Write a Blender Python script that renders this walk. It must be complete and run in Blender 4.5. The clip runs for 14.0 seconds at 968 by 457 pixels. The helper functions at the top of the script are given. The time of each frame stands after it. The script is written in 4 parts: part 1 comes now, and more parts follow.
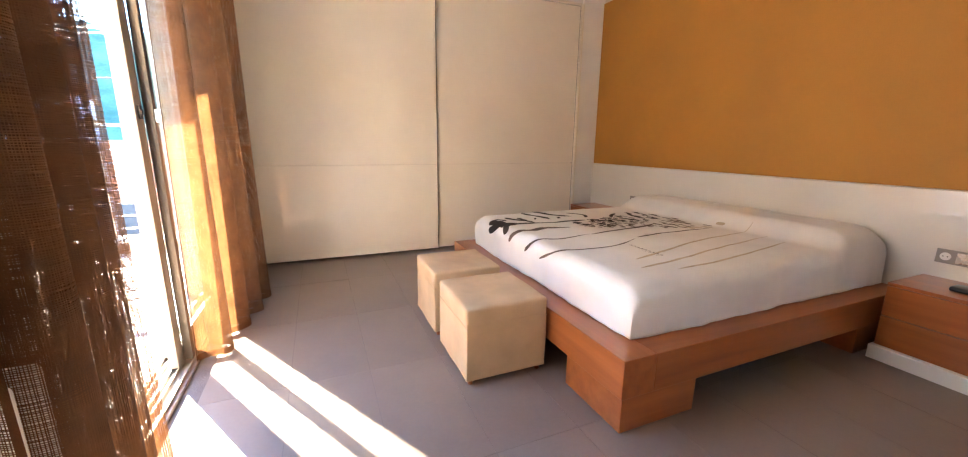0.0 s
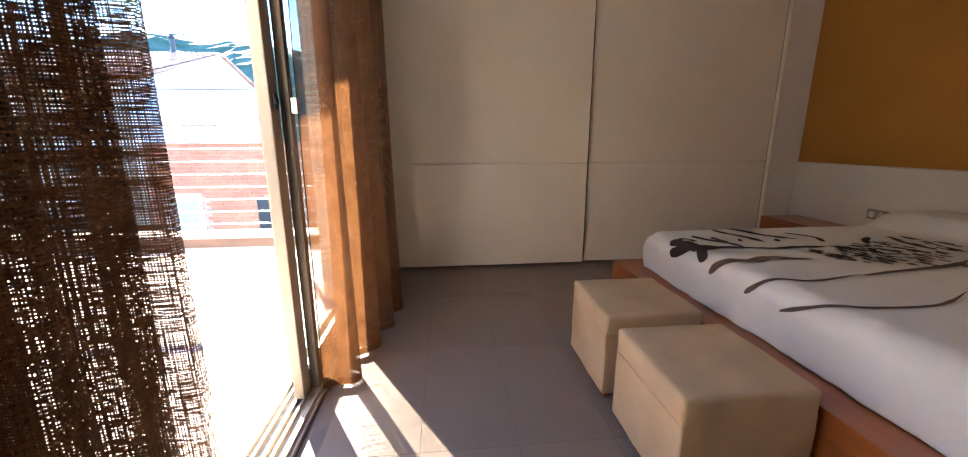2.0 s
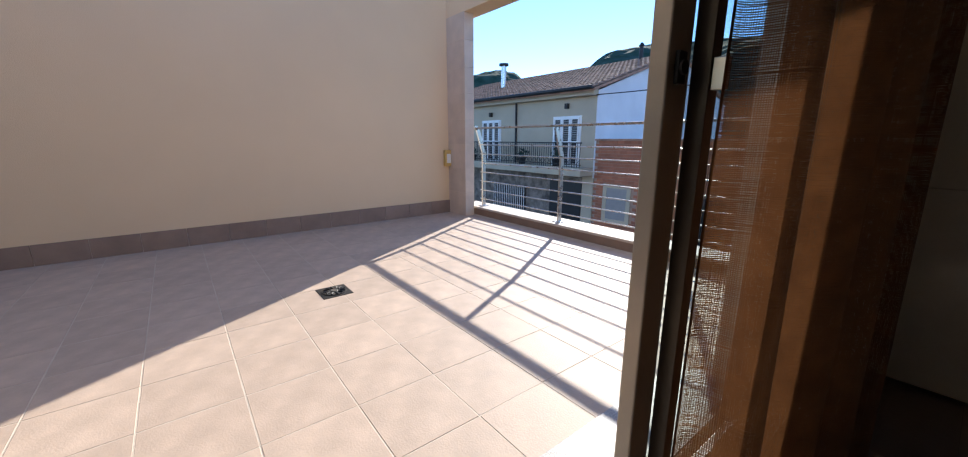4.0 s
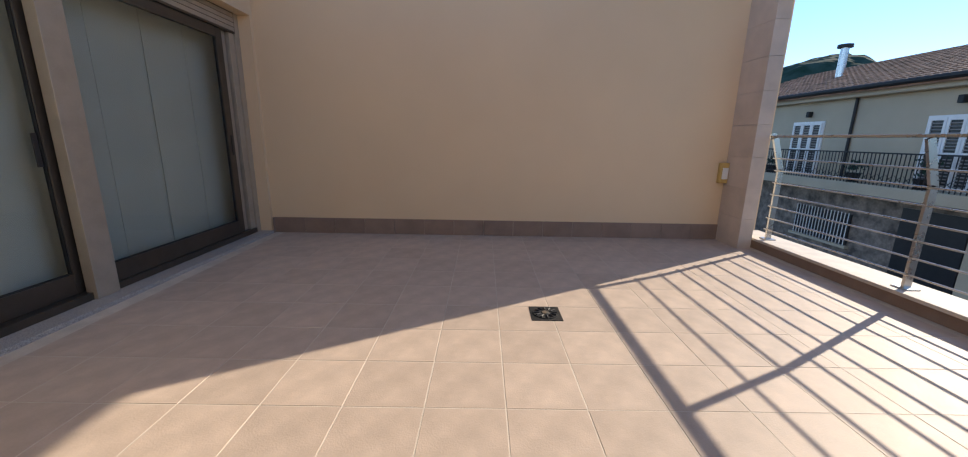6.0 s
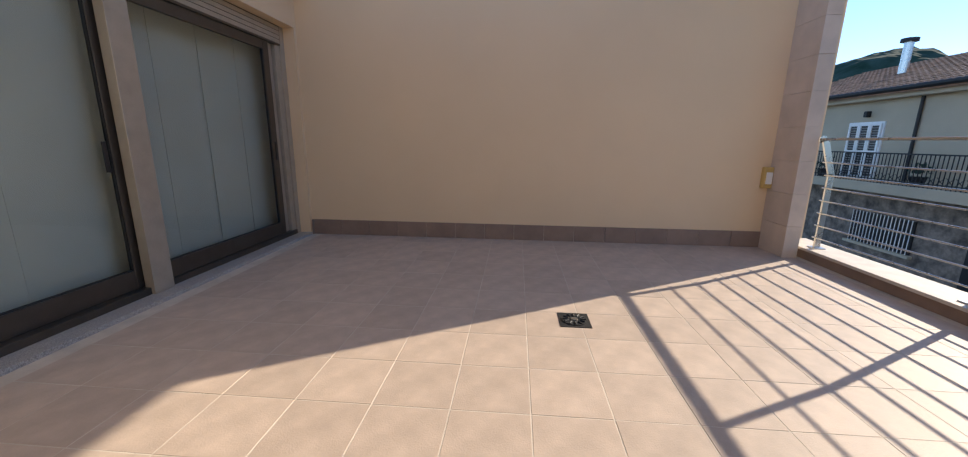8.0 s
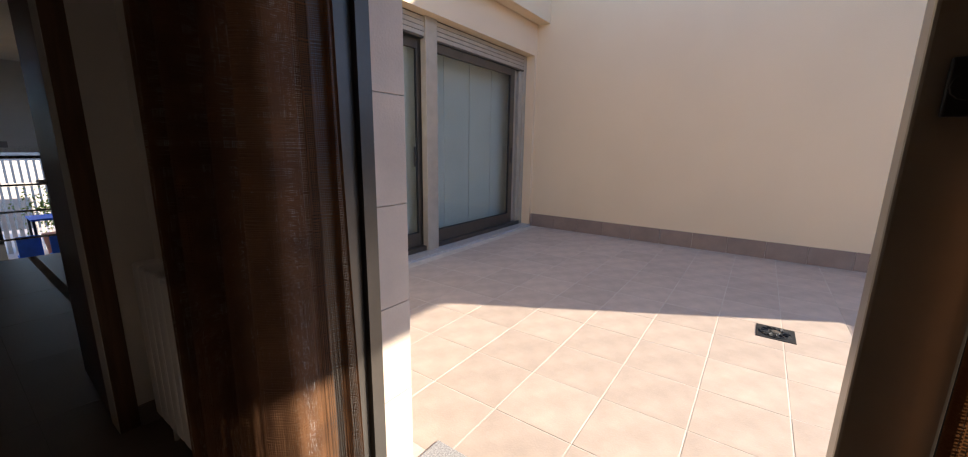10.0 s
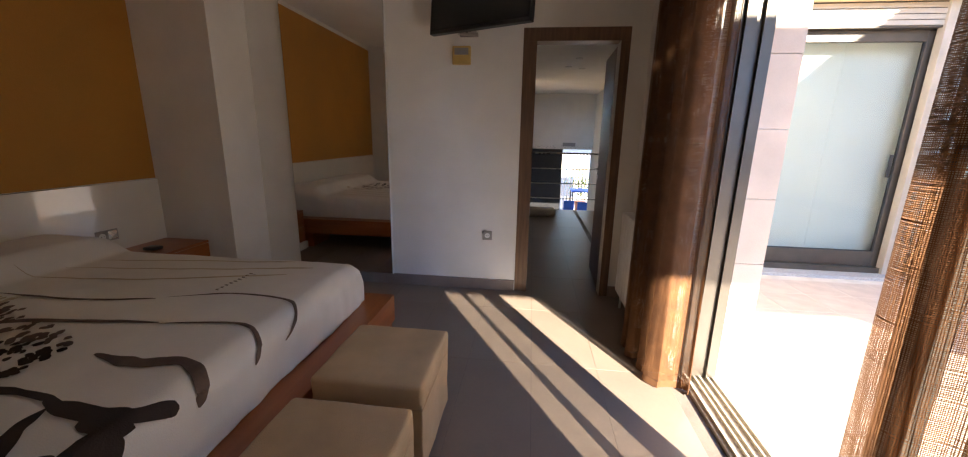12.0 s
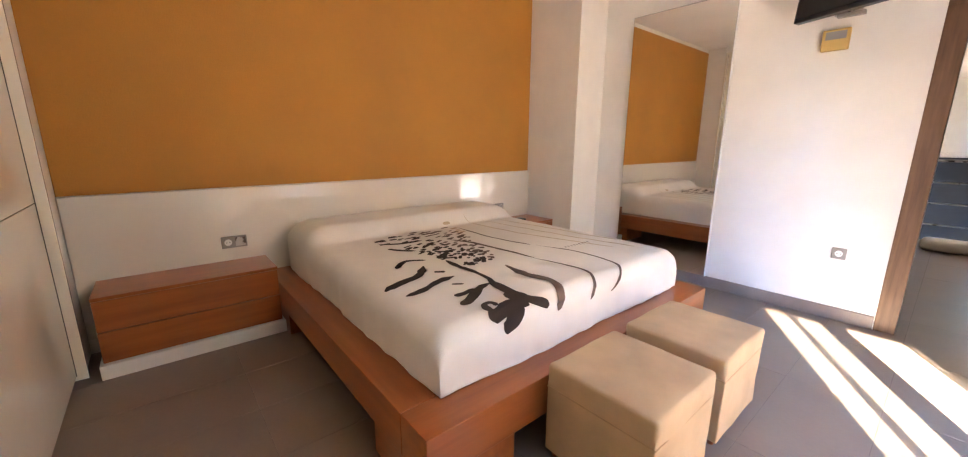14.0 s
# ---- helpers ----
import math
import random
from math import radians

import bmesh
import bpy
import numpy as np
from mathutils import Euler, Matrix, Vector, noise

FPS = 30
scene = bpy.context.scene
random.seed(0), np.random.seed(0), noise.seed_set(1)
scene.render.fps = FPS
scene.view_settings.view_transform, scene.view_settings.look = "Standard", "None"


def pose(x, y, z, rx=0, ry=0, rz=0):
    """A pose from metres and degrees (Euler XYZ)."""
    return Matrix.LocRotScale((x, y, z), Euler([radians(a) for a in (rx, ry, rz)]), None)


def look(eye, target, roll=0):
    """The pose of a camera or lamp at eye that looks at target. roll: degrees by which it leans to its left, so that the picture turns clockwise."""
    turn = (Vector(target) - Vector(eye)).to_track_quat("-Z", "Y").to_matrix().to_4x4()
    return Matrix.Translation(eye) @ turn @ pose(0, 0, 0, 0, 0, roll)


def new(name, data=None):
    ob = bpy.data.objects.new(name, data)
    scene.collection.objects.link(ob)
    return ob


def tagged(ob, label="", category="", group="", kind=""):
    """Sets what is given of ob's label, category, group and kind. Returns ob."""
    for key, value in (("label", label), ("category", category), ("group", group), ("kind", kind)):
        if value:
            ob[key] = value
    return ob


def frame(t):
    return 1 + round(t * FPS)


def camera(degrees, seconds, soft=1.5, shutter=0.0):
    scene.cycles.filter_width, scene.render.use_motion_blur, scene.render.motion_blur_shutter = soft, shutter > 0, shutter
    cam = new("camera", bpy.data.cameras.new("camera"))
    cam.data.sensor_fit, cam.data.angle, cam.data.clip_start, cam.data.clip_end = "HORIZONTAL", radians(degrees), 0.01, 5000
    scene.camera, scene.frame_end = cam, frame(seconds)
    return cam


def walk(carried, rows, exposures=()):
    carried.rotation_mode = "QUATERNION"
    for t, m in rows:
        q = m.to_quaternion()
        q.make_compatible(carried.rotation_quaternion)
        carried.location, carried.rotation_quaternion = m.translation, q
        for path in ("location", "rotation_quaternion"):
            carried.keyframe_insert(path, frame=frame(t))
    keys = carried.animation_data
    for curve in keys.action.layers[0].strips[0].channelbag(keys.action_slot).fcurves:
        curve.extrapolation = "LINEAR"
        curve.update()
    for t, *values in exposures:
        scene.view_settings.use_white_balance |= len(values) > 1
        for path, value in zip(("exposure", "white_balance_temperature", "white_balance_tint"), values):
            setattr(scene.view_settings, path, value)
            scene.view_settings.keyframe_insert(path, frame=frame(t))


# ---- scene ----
cam = camera(102.1, 14.0, soft=1.1)
PATH = [
    (0, (0.662, -0.030, 1.166), (1.403, 1.722, 0.756), 0.6),
    (0.5, (0.637, 0.024, 1.17), (1.372, 1.837, 0.754), 0.7),
    (1, (0.607, 0.157, 1.167), (1.354, 1.963, 0.744), 0.7),
    (1.5, (0.591, 0.394, 1.158), (1.156, 2.262, 0.721), 0.1),
    (2, (0.583, 0.633, 1.137), (0.77, 2.577, 0.705), -0.2),
    (2.5, (0.565, 0.889, 1.15), (0.307, 2.823, 0.713), -0.5),
    (3, (0.518, 1.108, 1.168), (-0.161, 2.937, 0.728), 0.1),
    (3.5, (0.456, 1.315, 1.168), (-0.695, 2.889, 0.722), -0.1),
    (4, (0.341, 1.472, 1.157), (-1.194, 2.673, 0.711), 0.1),
    (4.2, (0.286, 1.53, 1.167), (-1.348, 2.591, 0.716), 0.4),
    (6.3, (0.003, 1.863, 1.239), (-1.945, 1.817, 0.791), 0.9),
    (6.5, (-0.003, 1.871, 1.236), (-1.951, 1.813, 0.788), 0.8),
    (7, (-0.018, 1.863, 1.237), (-1.966, 1.788, 0.791), 0.8),
    (9.3, (0.296, 1.889, 1.277), (-1.526, 1.181, 0.855), 0.7),
    (9.5, (0.363, 1.93, 1.272), (-1.395, 1.072, 0.852), 0.8),
    (10, (0.579, 2.093, 1.221), (-1.026, 0.971, 0.816), 0.9),
    (10.5, (0.737, 2.381, 1.21), (-0.65, 0.997, 0.809), 0.5),
    (11, (0.819, 2.811, 1.225), (-0.105, 1.083, 0.824), 0.1),
    (11.5, (0.821, 3.042, 1.362), (0.546, 1.117, 0.896), 1.2),
    (12, (0.891, 3.256, 1.316), (1.118, 1.321, 0.86), 1.1),
    (12.5, (0.896, 3.415, 1.297), (1.503, 1.562, 0.854), -0.2),
    (13, (0.854, 3.515, 1.284), (1.855, 1.839, 0.85), -0.2),
    (13.5, (0.816, 3.594, 1.252), (2.137, 2.151, 0.833), 0.0),
    (14, (0.804, 3.654, 1.241), (2.303, 2.401, 0.816), 0.3),
]
walk(cam, [(t, look(eye, target, roll)) for t, eye, target, roll in PATH],
     exposures=[(0.0, 6.05, 6800, 10), (1.0, 5.75, 6800, 10), (1.5, 5.25, 6900, 10), (2.0, 4.60, 6650, 10), (2.5, 3.70, 6950, 10), 
                (3.0, 3.10, 7150, 10), (3.5, 2.05, 6450, 10), (4.0, 1.45, 6250, 10), (6.5, 1.07, 7100, 10), (7.0, 1.07, 7100, 10), 
                (9.5, 1.52, 6650, 10), (10.0, 1.77, 6550, 10), (10.5, 2.32, 6550, 10), (11.0, 2.62, 6650, 10), (11.5, 3.17, 6450, 10), 
                (12.0, 3.77, 6950, 10), (12.5, 4.40, 7650, 10), (13.0, 5.25, 7350, 10), (13.5, 5.95, 7050, 10), (14.0, 6.10, 6850, 10)])

# ---- sky and sun ----
SUN_WAY = Vector((1.345, -2.314, -1.317))
world = bpy.data.worlds.new("sky")
scene.world = world
world.use_nodes = True
wn = world.node_tree
sky = wn.nodes.new("ShaderNodeTexSky")
sky.sky_type = "NISHITA"
sky.sun_disc = False
sky.sun_elevation = radians(26.2)
sky.sun_rotation = radians(-30.2)
sky.air_density, sky.dust_density, sky.ozone_density = 0.65, 0.0, 5.0
wn.links.new(sky.outputs["Color"], wn.nodes["Background"].inputs["Color"])
wn.nodes["Background"].inputs["Strength"].default_value = 0.15
sun = new("sun", bpy.data.lights.new("sun", "SUN"))
sun.data.energy = 3.2
sun.data.angle = radians(0.5)
sun.data.color = (1.0, 0.93, 0.82)
sun.matrix_world = look((-20, 30, 20), Vector((-20, 30, 20)) + SUN_WAY)


# ---- materials ----
def mat(name, col, rough=0.6, metal=0.0, var=0.12, scale=6.0, bump=0.08, fine=90.0, stretch=(1, 1, 1), tint=None,
        piece=0.0, coat=0.0, island=False, coat_rough=0.12, through_light=0.0):
    """A surface with broad stains, fine grain and, where pieces differ, a shift from piece to piece."""
    m = bpy.data.materials.new(name)
    m.use_nodes = True
    nt = m.node_tree
    nd, ln = nt.nodes, nt.links
    b = nd["Principled BSDF"]
    tc, mp = nd.new("ShaderNodeTexCoord"), nd.new("ShaderNodeMapping")
    mp.inputs["Scale"].default_value = stretch
    ln.new(tc.outputs["Object"], mp.inputs["Vector"])
    n1, n2 = nd.new("ShaderNodeTexNoise"), nd.new("ShaderNodeTexNoise")
    n1.inputs["Scale"].default_value, n1.inputs["Detail"].default_value = scale, 5
    n2.inputs["Scale"].default_value, n2.inputs["Detail"].default_value = fine, 3
    for n in (n1, n2):
        ln.new(mp.outputs["Vector"], n.inputs["Vector"])
    ramp = nd.new("ShaderNodeValToRGB")
    t = tint or [c * (1 - 2 * var) for c in col]
    ramp.color_ramp.elements[0].color = (*t, 1)
    ramp.color_ramp.elements[1].color = (*[min(1, c * (1 + 0.5 * var)) for c in col], 1)
    ramp.color_ramp.elements[0].position, ramp.color_ramp.elements[1].position = 0.28, 0.66
    ln.new(n1.outputs["Fac"], ramp.inputs["Fac"])
    hsv = nd.new("ShaderNodeHueSaturation")
    ln.new(ramp.outputs["Color"], hsv.inputs["Color"])
    mr = nd.new("ShaderNodeMapRange")
    mr.inputs["To Min"].default_value, mr.inputs["To Max"].default_value = 1 - var * 0.6, 1 + var * 0.6
    ln.new(n2.outputs["Fac"], mr.inputs["Value"])
    last = mr.outputs["Result"]
    if piece:
        oi = nd.new("ShaderNodeNewGeometry" if island else "ShaderNodeObjectInfo")
        m2 = nd.new("ShaderNodeMapRange")
        m2.inputs["To Min"].default_value, m2.inputs["To Max"].default_value = 1 - piece, 1 + piece
        ln.new(oi.outputs["Random Per Island" if island else "Random"], m2.inputs["Value"])
        mu = nd.new("ShaderNodeMath")
        mu.operation = "MULTIPLY"
        ln.new(last, mu.inputs[0])
        ln.new(m2.outputs["Result"], mu.inputs[1])
        last = mu.outputs["Value"]
    ln.new(last, hsv.inputs["Value"])
    ln.new(hsv.outputs["Color"], b.inputs["Base Color"])
    r2 = nd.new("ShaderNodeMapRange")
    r2.inputs["To Min"].default_value, r2.inputs["To Max"].default_value = max(0.02, rough * 0.85), min(1, rough * 1.15)
    ln.new(n1.outputs["Fac"], r2.inputs["Value"])
    ln.new(r2.outputs["Result"], b.inputs["Roughness"])
    b.inputs["Metallic"].default_value = metal
    b.inputs["Coat Weight"].default_value = coat
    b.inputs["Coat Roughness"].default_value = coat_rough
    if bump:
        bp = nd.new("ShaderNodeBump")
        bp.inputs["Strength"].default_value, bp.inputs["Distance"].default_value = bump, 0.01
        ln.new(n2.outputs["Fac"], bp.inputs["Height"])
        ln.new(bp.outputs["Normal"], b.inputs["Normal"])
    if through_light:
        tl, mx = nd.new("ShaderNodeBsdfTranslucent"), nd.new("ShaderNodeMixShader")
        ln.new(hsv.outputs["Color"], tl.inputs["Color"])
        mx.inputs[0].default_value = through_light
        ln.new(b.outputs[0], mx.inputs[1])
        ln.new(tl.outputs[0], mx.inputs[2])
        ln.new(mx.outputs[0], nd["Material Output"].inputs["Surface"])
    return m


def glass_mat(name, tint=(0.93, 0.96, 0.95)):
    """A clear pane: it lets light straight through and mirrors more at a grazing angle."""
    m = bpy.data.materials.new(name)
    m.use_nodes = True
    nd, ln = m.node_tree.nodes, m.node_tree.links
    nd.remove(nd["Principled BSDF"])
    tr, gl, lw, mx = (nd.new("ShaderNodeBsdfTransparent"), nd.new("ShaderNodeBsdfGlossy"), nd.new("ShaderNodeLayerWeight"),
                      nd.new("ShaderNodeMixShader"))
    tr.inputs["Color"].default_value = (*tint, 1)
    gl.inputs["Roughness"].default_value = 0.015
    lw.inputs["Blend"].default_value = 0.5
    pw, ad = nd.new("ShaderNodeMath"), nd.new("ShaderNodeMath")
    pw.operation, ad.operation = "POWER", "MULTIPLY_ADD"
    pw.inputs[1].default_value = 4.0
    ad.inputs[1].default_value, ad.inputs[2].default_value = 0.7, 0.035
    ln.new(lw.outputs["Facing"], pw.inputs[0])
    ln.new(pw.outputs[0], ad.inputs[0])
    ln.new(ad.outputs[0], mx.inputs[0])
    ln.new(tr.outputs[0], mx.inputs[1])
    ln.new(gl.outputs[0], mx.inputs[2])
    ln.new(mx.outputs[0], nd["Material Output"].inputs["Surface"])
    return m


M_WHITE = mat("white_wall_paint", (0.80, 0.77, 0.72), 0.75, var=0.04, scale=2.5, bump=0.12, fine=160)
M_CEIL = mat("ceiling_paint", (0.82, 0.80, 0.77), 0.85, var=0.03, scale=2, bump=0.08)
M_ORANGE = mat("ochre_wall_paint", (0.47, 0.215, 0.035), 0.72, var=0.07, scale=1.6, bump=0.15, fine=140)
M_LACQ = mat("cream_lacquer", (0.83, 0.77, 0.65), 0.22, var=0.03, scale=1.2, bump=0.006, fine=9, coat=0.7, coat_rough=0.03)
M_HEADB = mat("white_gloss_panel", (0.78, 0.74, 0.67), 0.2, var=0.03, scale=1.5, bump=0.005, fine=9, coat=0.7, coat_rough=0.03)
M_FLOOR = mat("grey_porcelain_tile", (0.225, 0.172, 0.136), 0.36, var=0.10, scale=1.8, bump=0.03, fine=60, piece=0.02)
M_GROUT = mat("grey_grout", (0.165, 0.128, 0.105), 0.9, var=0.15, bump=0.2)
M_SKIRT = mat("skirting_tile", (0.27, 0.21, 0.18), 0.42, var=0.1, scale=5, bump=0.04)
M_WOOD = mat("cherry_veneer", (0.36, 0.108, 0.027), 0.3, var=0.12, scale=2.2, bump=0.02, fine=9, stretch=(0.7, 9, 9), coat=0.25, tint=(0.27, 0.075, 0.018))
M_WOODX = mat("cherry_veneer_cross", (0.36, 0.108, 0.027), 0.3, var=0.12, scale=2.2, bump=0.02, fine=9, stretch=(9, 0.7, 9), coat=0.25, tint=(0.27, 0.075, 0.018))
M_DOORW = mat("walnut_brown_door", (0.17, 0.092, 0.052), 0.4, var=0.2, scale=3, bump=0.05, fine=30, stretch=(16, 16, 1.2))
M_SHEET = mat("white_cotton", (0.80, 0.775, 0.74), 0.9, var=0.04, scale=4, bump=0.25, fine=260)
M_PRINT = mat("dark_brown_print", (0.035, 0.022, 0.018), 0.9, var=0.2, scale=9, bump=0.2, fine=260)
M_PRINT2 = mat("grey_brown_print", (0.15, 0.105, 0.085), 0.9, var=0.2, scale=9, bump=0.2, fine=260)
M_PRINT3 = mat("pale_sand_print", (0.56, 0.47, 0.35), 0.9, var=0.15, scale=9, bump=0.2, fine=260)
M_OTTO = mat("sand_fabric", (0.60, 0.415, 0.235), 0.92, var=0.09, scale=5, bump=0.45, fine=330)
M_OTTOP = mat("sand_piping", (0.52, 0.35, 0.19), 0.92, var=0.1, bump=0.4, fine=330)
M_THREAD = mat("brown_curtain_yarn", (0.20, 0.088, 0.034), 0.9, var=0.25, scale=14, bump=0.3, fine=400, tint=(0.125, 0.052, 0.02), through_light=0.25)
M_ALU = mat("champagne_aluminium", (0.44, 0.385, 0.31), 0.36, metal=0.3, var=0.06, scale=8, bump=0.02)
M_ALUD = mat("dark_bronze_aluminium", (0.10, 0.085, 0.07), 0.36, metal=0.6, var=0.08, scale=8, bump=0.02)
M_RUB = mat("black_gasket", (0.015, 0.015, 0.016), 0.55, var=0.1, bump=0.03)
M_STEEL = mat("brushed_steel", (0.55, 0.53, 0.50), 0.28, metal=1.0, var=0.06, scale=12, bump=0.03, fine=200)
M_CHROME = mat("satin_chrome", (0.7, 0.7, 0.7), 0.2, metal=1.0, var=0.03, bump=0)
M_GREYP = mat("grey_plastic", (0.30, 0.28, 0.26), 0.4, var=0.05, bump=0.02)
# real dark plastic; also painted where the lower room and openings lie in shade
M_DARKP_SHADE = mat("dark_plastic_and_shade", (0.02, 0.02, 0.022), 0.3, var=0.1, bump=0.02)
M_SCREEN = mat("black_screen", (0.008, 0.008, 0.010), 0.12, var=0.05, bump=0)
M_BEIGEP = mat("yellowed_plastic", (0.60, 0.40, 0.13), 0.5, var=0.07, bump=0.03)
M_WHITEP = mat("white_enamel", (0.80, 0.79, 0.76), 0.3, var=0.03, bump=0.02)
M_YELLOW = mat("cream_render", (0.77, 0.575, 0.37), 0.9, var=0.022, scale=1.1, bump=0.22, fine=120)
M_TTILE = mat("terracotta_beige_tile", (0.56, 0.43, 0.335), 0.62, var=0.09, scale=7, bump=0.1, fine=110, piece=0.06)
M_TGROUT = mat("pale_tile_joint", (0.63, 0.54, 0.44), 0.95, var=0.1, bump=0.3)
M_TSK = mat("terrace_skirting_tile", (0.28, 0.19, 0.145), 0.6, var=0.1, scale=5, bump=0.08, piece=0.05)
M_STONE = mat("beige_stone_cladding", (0.65, 0.52, 0.41), 0.7, var=0.07, scale=5, bump=0.12, fine=150, piece=0.04)
M_GRANITE = mat("speckled_granite", (0.46, 0.43, 0.40), 0.45, var=0.3, scale=160, bump=0.04, fine=420)
M_KERB = mat("pale_coping_stone", (0.60, 0.52, 0.44), 0.7, var=0.08, scale=6, bump=0.1)
M_IRON = mat("black_cast_iron", (0.028, 0.027, 0.027), 0.55, metal=0.3, var=0.2, bump=0.15)
M_BLIND = mat("white_fabric_blind", (0.66, 0.68, 0.64), 0.9, var=0.04, scale=2, bump=0.1, fine=300)
M_HOUSE = mat("grey_beige_render", (0.50, 0.42, 0.30), 0.9, var=0.07, scale=0.8, bump=0.25, fine=30)
# white wall; its slight blue is the shade's tint put into the colour
M_HOUSEW = mat("whitewashed_shaded_gable", (0.72, 0.74, 0.76), 0.9, var=0.06, scale=0.8, bump=0.2, fine=30)
M_RUBBLE = mat("rubble_stone_wall", (0.24, 0.19, 0.15), 0.95, var=0.35, scale=3.5, bump=0.6, fine=14)
M_BRICK = mat("orange_brick_wall", (0.42, 0.16, 0.085), 0.9, var=0.14, scale=1.2, bump=0.35, fine=30, piece=0.12, island=True)
M_MORTAR = mat("brick_mortar", (0.40, 0.27, 0.20), 0.95, var=0.1, bump=0.3)
M_RTILE = mat("weathered_roof_tile", (0.36, 0.21, 0.14), 0.85, var=0.25, scale=3, bump=0.2, fine=25, piece=0.18, island=True)
M_ASPH = mat("asphalt", (0.055, 0.053, 0.05), 0.9, var=0.15, scale=1.5, bump=0.3, fine=60)
# the bluish cast of distance haze is mixed into this green
M_HILL = mat("hazy_wooded_hillside", (0.04, 0.07, 0.055), 0.95, var=0.4, scale=0.05, bump=1.0, fine=0.6, tint=(0.018, 0.045, 0.028))
M_HILL.node_tree.nodes["Principled BSDF"].inputs["Specular IOR Level"].default_value = 0.1
M_BLUE = mat("blue_tablecloth", (0.02, 0.12, 0.55), 0.6, var=0.1)
M_LEAF = mat("yellow_green_leaves", (0.18, 0.26, 0.03), 0.7, var=0.3, scale=20)
M_GLASS = glass_mat("window_glass")
M_GLASSG = glass_mat("sea_green_glass", (0.87, 0.89, 0.87))
M_MIRROR = mat("mirror_silver", (0.90, 0.90, 0.89), 0.02, metal=1.0, var=0.0, bump=0)
M_SPOT = mat("frosted_spot_lens", (0.62, 0.60, 0.56), 0.3, var=0.05, bump=0)


# ---- builders ----
def quad_box(bm, x0, x1, y0, y1, z0, z1, bev=0.0, m=None):
    r = bmesh.ops.create_cube(bm, size=1)
    mm = Matrix.Translation(((x0 + x1) / 2, (y0 + y1) / 2, (z0 + z1) / 2)) @ Matrix.Diagonal((abs(x1 - x0), abs(y1 - y0), abs(z1 - z0), 1))
    bmesh.ops.transform(bm, matrix=(m or Matrix()) @ mm, verts=r["verts"])
    if bev:
        es = list({e for v in r["verts"] for e in v.link_edges})
        bmesh.ops.bevel(bm, geom=es, offset=bev, segments=2, profile=0.5, affect="EDGES")
    return bm


def box(*a, bev=0.0, m=None):
    return quad_box(bmesh.new(), *a, bev=bev, m=m)


def rod(a, b, r, seg=12, bm=None, r2=None):
    bm = bm or bmesh.new()
    a, b = Vector(a), Vector(b)
    m = Matrix.Translation((a + b) / 2) @ (b - a).to_track_quat("Z", "Y").to_matrix().to_4x4()
    bmesh.ops.create_cone(bm, cap_ends=True, segments=seg, radius1=r, radius2=r if r2 is None else r2, depth=(b - a).length, matrix=m)
    return bm


def part(name, bm, material, parent=None, label="", smooth=False):
    me = bpy.data.meshes.new(name)
    if isinstance(bm, tuple):
        me.from_pydata(bm[0], [], bm[1])
    else:
        bmesh.ops.recalc_face_normals(bm, faces=bm.faces)
        bm.to_mesh(me)
        bm.free()
    me.materials.append(material)
    if smooth:
        me.polygons.foreach_set("use_smooth", [True] * len(me.polygons))
    ob = new(name, me)
    if parent:
        ob.parent = parent
    if label:
        ob["label"] = label
    return ob


def thing(name, label, category, group="", at=(0, 0, 0), kind=""):
    ob = new(name)
    ob.empty_display_size = 0.1
    ob.location = at
    return tagged(ob, label, category, group, kind)


def setting(name, bm, material, label="", smooth=False):
    return tagged(part(name, bm, material, None, label, smooth), kind="structure")


def boxes(*rows, bev=0.0):
    bm = bmesh.new()
    for r in rows:
        quad_box(bm, *r, bev=bev)
    return bm


# ---- bedroom shell ----
CEIL = 2.85
floor = setting("floor", boxes((-0.02, 4.0, -4.2, 4.75, -0.25, -0.0012)), M_GROUT, "dark grey porcelain tiled floor")
# window wall, opening y 1.12 to 4.05
setting("wall_window", boxes((-0.33, 0.06, -1.3, 1.12, -0.25, 3.3), (-0.33, 0.06, 3.45, 5.4, -0.25, 3.3), (-0.33, 0.06, 1.12, 3.45, 2.42, 3.3)), M_WHITE, "white painted wall with the wide terrace window")
setting("wall_tv", boxes((0.06, 0.27, -0.12, 0.0, 0, CEIL), (0.89, 3.28, -0.12, 0.0, 0, CEIL), (0.27, 0.89, -0.12, 0.0, 2.04, CEIL)), M_WHITE, "white wall with the open door, mirror and television")
setting("wall_pillar", boxes((3.28, 3.93, -0.12, 0.417, 0, CEIL), bev=0.004), M_WHITE, "white boxed pillar in the corner by the bed")
setting("wall_headboard", boxes((3.93, 4.15, -0.12, 4.75, 0, CEIL + 0.1)), M_WHITE, "white wall behind the headboard")
setting("wall_paint_panel", boxes((3.912, 3.93, 0.419, 4.088, 0.945, CEIL - 0.06)), M_ORANGE, "matt ochre orange painted wall area above the headboard")
setting("wall_wardrobe", boxes((0.06, 3.93, 4.70, 4.85, 0, CEIL), (3.63, 3.93, 4.09, 4.70, 0, CEIL), (0.06, 3.63, 4.12, 4.70, 2.76, CEIL)), M_WHITE, "white wall around the built-in wardrobe")
